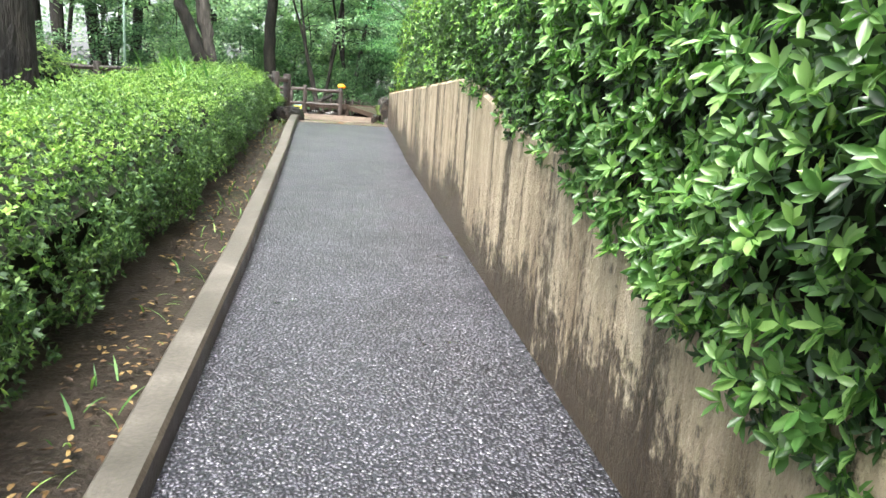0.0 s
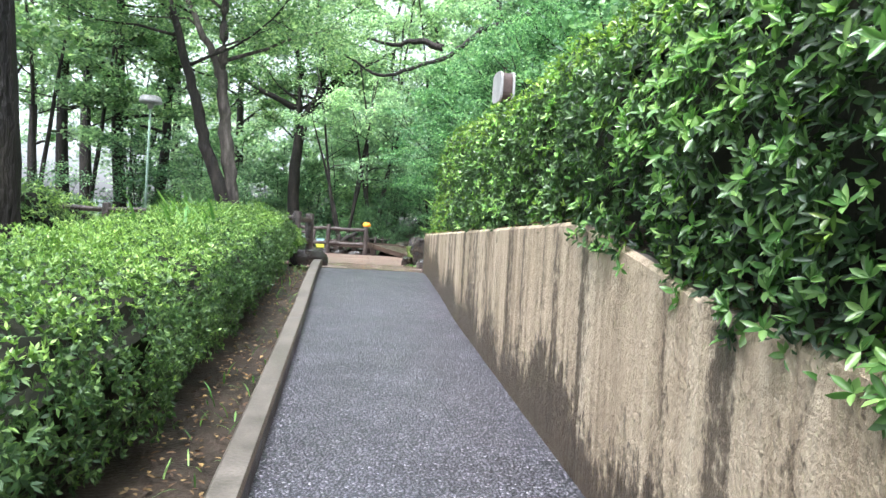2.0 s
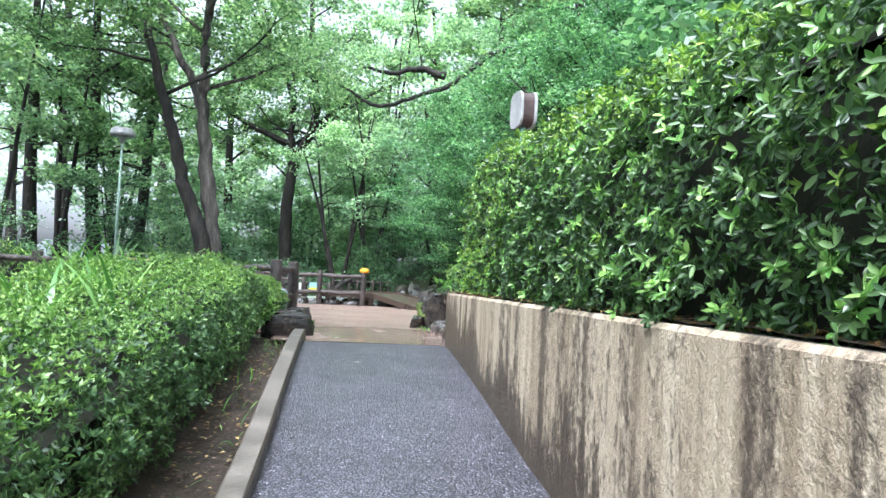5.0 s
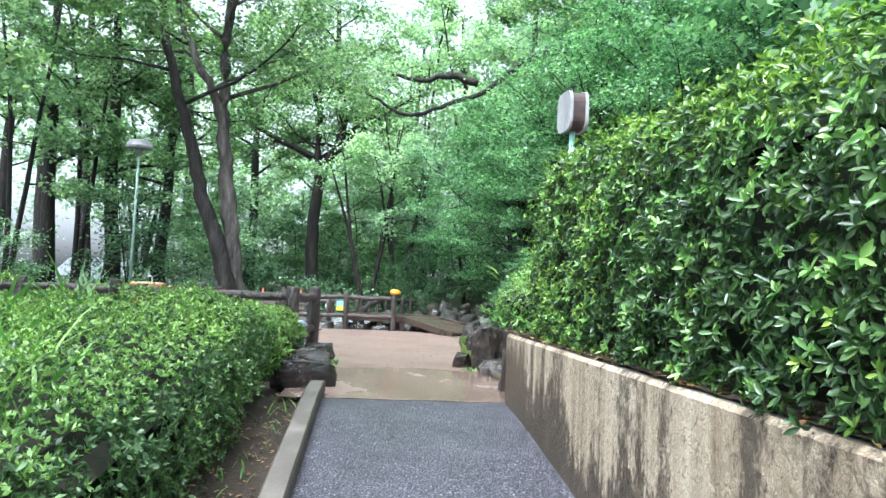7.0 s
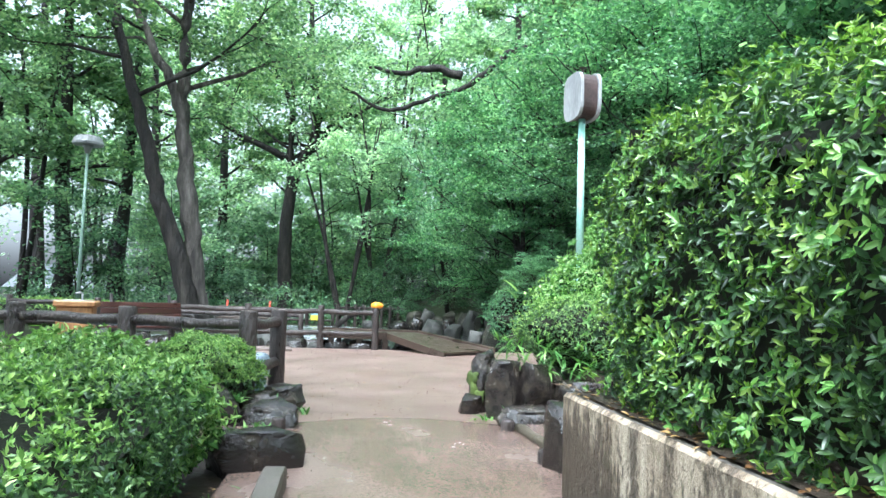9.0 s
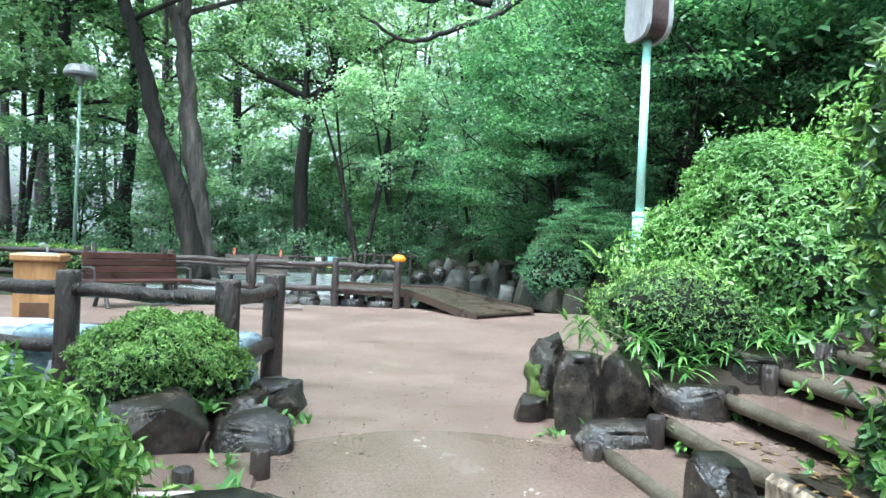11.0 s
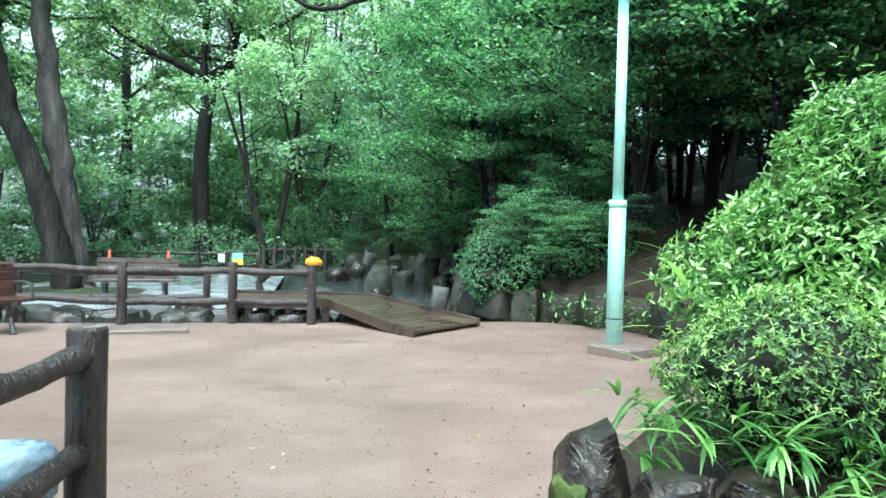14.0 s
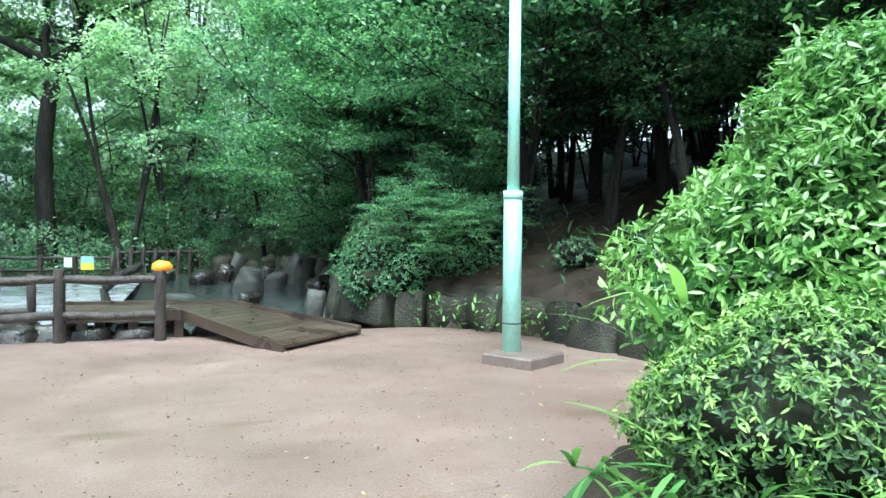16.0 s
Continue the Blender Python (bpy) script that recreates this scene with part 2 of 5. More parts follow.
M_ROCK_MOSSY = surface("dark_mossy_wall_stone", [(0.28, (0.010, 0.010, 0.007)), (0.5, (0.027, 0.025, 0.018)), (0.68, (0.042, 0.041, 0.026)), (0.82, (0.085, 0.078, 0.06))], 3.5, 34, (0.25, 0.6), 1.0, 0.03, shift=0.35, spec=0.2)
M_MOSS = surface("green_moss", [(0.3, (0.04, 0.065, 0.010)), (0.7, (0.115, 0.165, 0.025))], 8, 90, (0.7, 0.95), 1.0, 0.02)
M_LOG = surface("bark_textured_fence_concrete", [(0.3, (0.018, 0.013, 0.011)), (0.6, (0.05, 0.038, 0.033)), (0.8, (0.12, 0.098, 0.085))], 7, 42, (0.22, 0.55), 1.0, 0.03, (1, 1, 0.3))
M_LOG_PALE = surface("weathered_step_log", [(0.3, (0.045, 0.036, 0.024)), (0.7, (0.125, 0.105, 0.075))], 5, 40, (0.4, 0.7), 0.8, 0.012, spec=0.2)
# cut post end, paled further by painting in the sky's wet sheen
M_CUT_SHEEN = surface("sheen_pale_cut_top", [(0.3, (0.10, 0.075, 0.06)), (0.7, (0.24, 0.19, 0.16))], 12, 60, (0.15, 0.4), 0.4, 0.004)
M_DECK = surface("wet_deck_board", [(0.3, (0.026, 0.017, 0.012)), (0.7, (0.066, 0.045, 0.032))], 3, 40, (0.2, 0.5), 0.5, 0.006, shift=0.25)
M_BENCH = surface("red_brown_bench_board", [(0.3, (0.024, 0.008, 0.006)), (0.7, (0.052, 0.018, 0.012))], 4, 50, (0.25, 0.5), 0.3, 0.004, (0.3, 1, 1), shift=0.2)
M_IRON = surface("dark_iron", [(0.3, (0.02, 0.02, 0.02)), (0.7, (0.05, 0.045, 0.04))], 8, 60, (0.4, 0.6), 0.3, 0.003)
M_RED = surface("orange_red_paint", [(0.3, (0.42, 0.06, 0.03)), (0.7, (0.6, 0.10, 0.05))], 6, 50, (0.3, 0.5), 0.2, 0.002)
M_GREEN_PAINT = surface("pale_green_pole_paint", [(0.3, (0.34, 0.66, 0.54)), (0.6, (0.44, 0.76, 0.64)), (0.8, (0.56, 0.80, 0.70))], 2.5, 50, (0.3, 0.5), 0.15, 0.002)
M_LAMP_PAINT = surface("dull_green_lamp_paint", [(0.3, (0.16, 0.24, 0.19)), (0.7, (0.27, 0.37, 0.30))], 3, 50, (0.4, 0.6), 0.15, 0.002)
M_GREY_METAL = surface("weathered_grey_metal", [(0.3, (0.20, 0.20, 0.20)), (0.7, (0.38, 0.38, 0.38))], 3, 30, (0.35, 0.6), 0.2, 0.003, (1, 1, 0.3))
M_BROWN_METAL = surface("dark_brown_hood", [(0.3, (0.03, 0.02, 0.018)), (0.7, (0.08, 0.05, 0.045))], 4, 30, (0.35, 0.6), 0.2, 0.003)
M_ORANGE = surface("orange_vinyl", [(0.3, (0.75, 0.24, 0.012)), (0.7, (0.85, 0.34, 0.02))], 7, 60, (0.35, 0.5), 0.3, 0.004)
M_BAG = surface("pale_woven_sandbag", [(0.3, (0.42, 0.46, 0.52)), (0.7, (0.72, 0.74, 0.76))], 5, 120, (0.3, 0.55), 0.4, 0.004, shift=0.15)
M_SHEET = surface("blue_grey_plastic_sheet", [(0.3, (0.16, 0.24, 0.32)), (0.7, (0.42, 0.50, 0.57))], 7, 50, (0.2, 0.4), 0.4, 0.01)
M_YELLOW_WOOD = surface("yellow_brown_timber", [(0.3, (0.20, 0.10, 0.035)), (0.7, (0.38, 0.21, 0.085))], 4, 40, (0.35, 0.6), 0.4, 0.005, (1, 1, 0.2))
M_RECESS_SHADE = surface("recess_shade_brown", [(0.3, (0.05, 0.025, 0.012)), (0.7, (0.10, 0.05, 0.025))], 6, 40)
M_SLAB = surface("brown_concrete_slab", [(0.3, (0.09, 0.065, 0.055)), (0.7, (0.17, 0.13, 0.11))], 5, 60, (0.3, 0.6), 0.5, 0.006)
M_KERB = surface("mossy_concrete_kerb", [(0.25, (0.045, 0.038, 0.030)), (0.5, (0.095, 0.082, 0.068)), (0.8, (0.18, 0.158, 0.135))], 4, 60, (0.4, 0.7), 0.5, 0.006, speck=(180, (0.09, 0.08, 0.05), 0.6))
# wet brown for the kerb's path side, its shade put into the colour
M_KERB_SIDE = surface("wet_shaded_kerb_side", [(0.3, (0.022, 0.016, 0.011)), (0.6, (0.048, 0.036, 0.025)), (0.8, (0.095, 0.075, 0.055))], 5, 60, (0.3, 0.6), 0.6, 0.008)
M_WHITE = surface("dull_white_plastic", [(0.3, (0.6, 0.6, 0.58)), (0.7, (0.8, 0.8, 0.78))], 5, 50)
M_BLUE = surface("pale_blue_notice", [(0.3, (0.28, 0.50, 0.66)), (0.7, (0.34, 0.56, 0.72))], 5, 50)
M_YELLOW = surface("yellow_notice", [(0.3, (0.70, 0.62, 0.05)), (0.7, (0.78, 0.70, 0.08))], 5, 50)
M_ROOF = surface("grey_roof_tile", [(0.3, (0.16, 0.17, 0.20)), (0.7, (0.26, 0.27, 0.30))], 2, 20)
M_DEAD = leaf_material("fallen_leaf", (0.10, 0.05, 0.02), (0.36, 0.24, 0.10), 0.5, 0.1)
M_PALE_BIT = leaf_material("pale_fallen_bit", (0.35, 0.30, 0.22), (0.7, 0.66, 0.55), 0.5, 0.1)


def ramp_asphalt():
    """Coarse open-graded asphalt: grey stones in a dark binder, wet."""
    m, nt, b = material("wet_pebbled_asphalt")
    vor = node(nt, "ShaderNodeTexVoronoi", Scale=72.0)
    nt.links.new(place(nt), vor.inputs["Vector"])
    stone = ramp_of(nt, vor.outputs["Color"], [(0.12, (0.034, 0.032, 0.040)), (0.45, (0.088, 0.083, 0.100)), (0.76, (0.19, 0.18, 0.208)), (0.92, (0.44, 0.42, 0.44))])
    gap = mono(nt, vor.outputs["Distance"], 0.25, 0.62, 0, 1)
    col = blend(nt, gap, stone, (0.02, 0.02, 0.024))
    col = blend(nt, 0.6, col, ramp_of(nt, noisy(nt, 30, 3), [(0.35, (0.3, 0.3, 0.31)), (0.65, (0.74, 0.74, 0.77))]), "OVERLAY")
    col = blend(nt, 0.5, col, ramp_of(nt, noisy(nt, 1.6, 5), [(0.3, (0.32, 0.31, 0.31)), (0.7, (0.66, 0.66, 0.68))]), "OVERLAY")
    nt.links.new(col, b.inputs["Base Color"])
    nt.links.new(mono(nt, noisy(nt, 2.2, 4), 0.3, 0.7, 0.27, 0.46), b.inputs["Roughness"])
    inv = mono(nt, vor.outputs["Distance"], 0.0, 0.7, 1, 0)
    relief(nt, b, inv, 1.0, 0.010)
    return m


def plaza_earth():
    """Smooth wet clay-coloured ground with darker damp patches and shiny films of water."""
    m, nt, b = material("wet_clay_ground")
    wide, mid, fine = noisy(nt, 0.5, 2), noisy(nt, 3.2, 6, rough=0.65), noisy(nt, 55, 4, rough=0.7)
    col = ramp_of(nt, mid, [(0.25, (0.165, 0.106, 0.084)), (0.5, (0.205, 0.140, 0.115)), (0.75, (0.25, 0.180, 0.155))])
    col = blend(nt, mono(nt, wide, 0.42, 0.62, 0, 0.55), col, (0.13, 0.086, 0.068))
    damp = mono(nt, noisy(nt, 1.5, 4, (0.55, 1.6, 1)), 0.60, 0.70, 0, 1)
    col = blend(nt, mono(nt, damp, 0, 1, 0, 0.7), col, (0.100, 0.068, 0.042))
    col = blend(nt, 0.55, col, ramp_of(nt, fine, [(0.35, (0.22, 0.22, 0.22)), (0.65, (0.78, 0.78, 0.78))]), "OVERLAY")
    col = blend(nt, mono(nt, noisy(nt, 120, 2), 0.66, 0.70, 0, 0.6), col, (0.36, 0.29, 0.25))
    nt.links.new(col, b.inputs["Base Color"])
    nt.links.new(mono(nt, noisy(nt, 0.9, 2), 0.35, 0.65, 0.28, 0.42), b.inputs["Roughness"])
    relief(nt, b, noisy(nt, 42, 6, rough=0.7), 0.3, 0.006)
    return m


def stained_wall():
    """Sand-coloured concrete with dark runs of damp from the top and a dark band of algae, rough with lost skin."""
    m, nt, b = material("stained_concrete_wall")
    runs = noisy(nt, 1.0, 5, (1, 3.4, 0.28), rough=0.6)
    runs2 = noisy(nt, 1.0, 5, (1, 11, 0.5), rough=0.65)
    pits = noisy(nt, 34, 5, (1, 1, 0.7), rough=0.7)
    sep = nt.nodes.new("ShaderNodeSeparateXYZ")
    nt.links.new(nt.nodes.new("ShaderNodeNewGeometry").outputs["Position"], sep.inputs[0])
    # height above the sloping path, for the tide line of algae at its foot
    slope = nt.nodes.new("ShaderNodeMath")
    slope.operation = "MULTIPLY_ADD"
    slope.inputs[1].default_value = -0.078
    nt.links.new(sep.outputs["Y"], slope.inputs[0])
    nt.links.new(sep.outputs["Z"], slope.inputs[2])
    def mix(a, ka, c):
        n = nt.nodes.new("ShaderNodeMath")
        n.operation = "MULTIPLY_ADD"
        n.inputs[1].default_value = ka
        nt.links.new(a, n.inputs[0])
        if isinstance(c, float):
            n.inputs[2].default_value = c
        else:
            nt.links.new(c, n.inputs[2])
        return n.outputs[0]
    coarse = noisy(nt, 1.7, 3, (1, 1, 0.3))
    chips = noisy(nt, 26, 4, (1, 1, 0.55), rough=0.75)
    # the tide of algae: how high it stands wanders along the wall, its edge broken up where the skin has flaked
    broad = mix(coarse, 1.1, mix(runs2, 0.55, -0.40))
    tide = mono(nt, mix(chips, 0.9, mix(slope.outputs[0], -1.0, broad)), 0.48, 0.64, 0, 1)
    drip_line = noisy(nt, 1.0, 3, (1, 4.5, 0.10), rough=0.5)
    drips = mono(nt, mix(chips, 0.55, drip_line), 0.79, 0.91, 0, 1)
    wash = mix(runs2, 0.5, mix(runs, 0.5, 0.0))
    col = ramp_of(nt, wash, [(0.36, (0.60, 0.50, 0.37)), (0.48, (0.48, 0.38, 0.27)), (0.58, (0.33, 0.25, 0.17)), (0.68, (0.17, 0.125, 0.08))])
    col = blend(nt, mono(nt, chips, 0.56, 0.66, 0, 0.55), col, (0.15, 0.11, 0.072))
    col = blend(nt, mono(nt, chips, 0.34, 0.42, 0.45, 0), col, (0.66, 0.57, 0.44))
    col = blend(nt, mono(nt, drips, 0, 1, 0, 0.85), col, (0.070, 0.050, 0.034))
    col = blend(nt, mono(nt, tide, 0, 1, 0, 0.94), col, ramp_of(nt, pits, [(0.35, (0.048, 0.034, 0.022)), (0.7, (0.105, 0.076, 0.050))]))
    nt.links.new(col, b.inputs["Base Color"])
    nt.links.new(mono(nt, tide, 0, 1, 0.55, 0.34), b.inputs["Roughness"])
    relief(nt, b, mix(chips, 1.2, pits), 1.0, 0.016)
    return m


def rippled_water():
    m, nt, b = material("dark_pond_water", 0.10)
    b.inputs["Base Color"].default_value = (0.045, 0.052, 0.050, 1)
    relief(nt, b, noisy(nt, 9, 4, (1, 0.6, 1)), 0.5, 0.035)
    return m


M_ASPHALT, M_PLAZA, M_WALL, M_WATER = ramp_asphalt(), plaza_earth(), stained_wall(), rippled_water()
M_PAVED = surface("wet_grey_paving", [(0.3, (0.26, 0.27, 0.285)), (0.7, (0.38, 0.395, 0.41))], 1.2, 40, (0.12, 0.26), 0.2, 0.004)
M_APRON = surface("washed_clay_apron", [(0.3, (0.12, 0.080, 0.062)), (0.55, (0.175, 0.122, 0.098)), (0.75, (0.25, 0.185, 0.155))], 1.3, 60, (0.12, 0.34), 0.3, 0.005, (1, 0.6, 1))

# ---- the lie of the land ----
def path_z(y):
    return float(np.interp(y, (-40, -16, -10.4, -9.4, -6.67, -3.6, -2.2, -0.6, 0.0), (-2.2, -1.2, -0.80, -0.73, -0.545, -0.325, -0.165, -0.025, 0.0)))


def wall_top_z(y):
    return float(np.interp(y, (-16, -11.2, -10.4, -9.5, -8.6, -8.1, -7.3, 1), (-0.75, -0.16, -0.01, 0.19, 0.29, 0.41, 0.57, 0.573)))


def kerb_x(y):
    return float(np.interp(y, (-16, -8, -4, 0), (-0.63, -0.63, -0.69, -0.74)))


FOOT = [(9.5, -6), (7.0, 2), (5.6, 6.2), (5.05, 8.2), (4.85, 9.5), (4.3, 11.0), (3.3, 11.9), (3.0, 12.6), (3.6, 14.5), (4.6, 17.5), (5.2, 21), (4.6, 25), (2.4, 29), (1.2, 36), (-1.0, 60), (-4.0, 400)]


def beyond_foot(x, y):
    """How far a place lies past the foot of the wooded slope, 0 before it."""
    best, side = 1e9, 0
    for (ax, ay), (bx, by) in zip(FOOT, FOOT[1:]):
        dx, dy = bx - ax, by - ay
        k = min(1, max(0, ((x - ax) * dx + (y - ay) * dy) / (dx * dx + dy * dy)))
        d = math.hypot(x - ax - k * dx, y - ay - k * dy)
        if d < best:
            best, side = d, (x - ax) * dy - (y - ay) * dx
    return best if side > 0 else 0.0


def land_z(x, y):
    """Height of the open ground."""
    d = beyond_foot(x, y)
    if d > 0:
        low = 0.5 if y < 13 else 0.15
        return low + min(d, 1.5) * 0.42 + max(0, min(d, 14) - 1.5) * 0.36 + max(0, min(d, 60) - 14) * 0.05
    z = -0.06
    if x < -0.8 and y < 2.4:
        k = min(1, max(0, (2.4 - y) / 1.6))
        z += k * (path_z(min(y, 0)) + 0.02) + max(0, min(-x - 3.0, 10)) * 0.03 * k
    elif y < 0.3:
        z = path_z(y) - 0.12
        if x > 1.05:
            z = min(wall_top_z(y), 0.56) - 0.03
    elif x > 0.9 and y < 2.45:
        z = -0.1 + max(0, x - 1.0) * 0.33
    elif x > 1.2 and y < 4.5:
        z = -0.06 + 0.48 * min(1, max(0, (x - 1.2) / 0.6)) * min(1, max(0, (4.5 - y) / 0.5)) + max(0, x - 2.0) * 0.2
    if y > 12:
        z -= min(y - 12, 25) * 0.014
        z += 0.15 * math.exp(-((x + 5.0) ** 2 + (y - 17.0) ** 2) / 2.6)
        if x < -6.3:
            z += min(1, (y - 12) / 5) * min(1, (-6.3 - x) / 1.5) * 0.62
    if 11.25 < y < 29 and -1.2 < x < 6:
        k = min(1, (y - 11.25) / 1.2, (29 - y) / 2, (x + 1.2) / 0.9)
        z -= 0.75 * max(0, k)
    return z


def ground_sheet():
    def steps(fine, a, b, far):
        core = np.arange(a, b, fine)
        out = [b]
        while out[-1] < far:
            out.append(out[-1] + max(fine, (out[-1] - b) * 0.25 + fine))
        lo = [a]
        while lo[-1] > -far:
            lo.append(lo[-1] - max(fine, (a - lo[-1]) * 0.25 + fine))
        return np.array(sorted(set(lo[1:])) + list(core) + out)
    xs, ys = steps(0.3, -9, 13, 500), steps(0.3, -17, 34, 500)
    vs = [(x, y, land_z(x, y) + noise.noise(Vector((x * 0.9, y * 0.9, 0))) * (0.10 if beyond_foot(x, y) > 0.5 else 0.015)) for y in ys for x in xs]
    nx = len(xs)
    q = np.array([(j * nx + i, j * nx + i + 1, (j + 1) * nx + i + 1, (j + 1) * nx + i) for j in range(len(ys) - 1) for i in range(nx - 1)])
    me = fast_mesh("ground", np.array(vs), q, M_SOIL)
    me.materials.append(M_FOREST)
    far = []
    for a, b, c, d in q:
        x, y = vs[a][0], vs[a][1]
        far.append(1 if (y > 24 or x < -4.0 or x > 14) else 0)
    me.polygons.foreach_set("material_index", np.array(far, np.int32))
    return tagged(new("ground", me), "dark wet soil and leaf litter under the trees", "ground", kind="structure")


ground_sheet()


def strip(name, rows, material_, label, category):
    """A surface from rows of points, with all rows of one length."""
    rows = np.array(rows)
    n, k = rows.shape[:2]
    q = np.array([(j * k + i, j * k + i + 1, (j + 1) * k + i + 1, (j + 1) * k + i) for j in range(n - 1) for i in range(k - 1)])
    return tagged(new(name, fast_mesh(name, rows.reshape(-1, 3), q, material_)), label, category, kind="structure")


strip("path", [[(kerb_x(y) + (0.79 - kerb_x(y)) * k, y, path_z(y)) for k in np.linspace(0, 1, 9)] for y in np.linspace(-16, 0, 65)], M_ASPHALT, "wet grey pebbled asphalt ramp beside the wall", "path")
edge = lambda x: 0.0 + 0.015 * math.sin(x * 9)
strip("apron", [[(x, edge(x) * (1 - v) + v * (2.2 + 0.35 * math.cos(x * 1.7)), 0.004) for x in np.linspace(-1.1, 0.98, 12)] for v in np.linspace(0, 1, 10)], M_APRON, "pale washed clay apron at the head of the ramp", "pavement")
# the open clay ground: wide where the path opens out, ending at the stones of the stream
left_edge = lambda y: float(np.interp(y, (1.5, 3.8, 4.2, 12), (-1.3, -1.6, -7.5, -7.5)))
right_edge = lambda y: float(np.interp(y, (1.5, 2.6, 3.4, 4.6, 6.2, 8.7, 10.0, 11.2), (1.6, 1.2, 1.3, 7.3, 6.6, 5.6, 4.6, 3.3)))
strip("plaza", [[(left_edge(y) + (right_edge(y) - left_edge(y)) * k, y, 0.003 * noise.noise(Vector((k * 9, y * 0.8, 3))) - max(0, y - 10.9) * 0.1) for k in np.linspace(0, 1, 40)] for y in np.linspace(1.5, 11.3, 60)], M_PLAZA, "wet bare clay ground with damp patches", "ground")
strip("far_paving", [[(x, y, land_z(min(x, -1.3), 12) - (y - 12) * 0.014 + 0.05) for x in np.linspace(-6.4, -0.75 + 0.03 * (y - 12), 6)] for y in np.linspace(12.7, 27, 12)], M_PAVED, "wet pale grey paving beyond the stream", "pavement")
strip("water", [[(x, y, -0.30) for x in np.linspace(-1.2, 6.5, 6)] for y in np.linspace(11.3, 29.5, 8)], M_WATER, "dark rippled pond water with glints", "water")


def retaining_wall():
    ys = np.arange(-16, 0.001, 0.25)
    s = Shape()
    vs, fs = [], []
    for y in ys:
        t, b = wall_top_z(y), path_z(y) - 0.3
        vs += [(0.75, y, b), (0.75, y, t - 0.02), (0.77, y, t), (0.88, y, t), (0.90, y, t - 0.02), (0.90, y, b)]
    for i in range(len(ys) - 1):
        for j in range(5):
            fs.append((i * 6 + j, i * 6 + j + 1, (i + 1) * 6 + j + 1, (i + 1) * 6 + j))
    fs += [tuple(range(6)), tuple(range((len(ys) - 1) * 6, len(ys) * 6))]
    s.add(vs, fs)
    ob = part("wall_path", s, M_WALL)
    ob.data.materials.append(M_KERB)
    for p in ob.data.polygons:
        p.material_index = 1 if p.normal.z > 0.9 else 0
    tagged(ob, "sand-coloured concrete retaining wall streaked with dark damp", "retaining wall", kind="structure")


retaining_wall()
strip("hedge_bed", [[(x, y, wall_top_z(y) + 0.012 + 0.012 * noise.noise(Vector((x * 7, y * 5, 0)))) for x in np.linspace(0.79, 1.5, 6)] for y in np.linspace(-15.5, -0.04, 120)], M_SOIL, "dark soil and litter under the tall hedge", "soil")


def kerb():
    ys = np.arange(-16, 0.26, 0.25)
    vs, fs = [], []
    for y in ys:
        x, z = kerb_x(y), path_z(min(y, 0))
        vs += [(x, y, z - 0.25), (x, y, z + 0.095), (x - 0.012, y, z + 0.11), (x - 0.118, y, z + 0.11), (x - 0.13, y, z + 0.095), (x - 0.13, y, z - 0.25)]
    n = len(ys)
    for i in range(n - 1):
        for j in range(5):
            fs.append((i * 6 + j, i * 6 + j + 1, (i + 1) * 6 + j + 1, (i + 1) * 6 + j))
    fs += [tuple(range(6)), tuple(range((n - 1) * 6, n * 6))]
    ob = part("kerb", Shape().add(vs, fs), M_KERB)
    # upright faces towards the path take the brown with painted shade
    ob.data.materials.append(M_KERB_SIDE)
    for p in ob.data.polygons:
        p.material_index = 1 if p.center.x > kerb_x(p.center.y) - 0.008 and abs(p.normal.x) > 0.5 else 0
    tagged(ob, "long weathered concrete kerb edging the ramp", "kerb", kind="structure")


kerb()


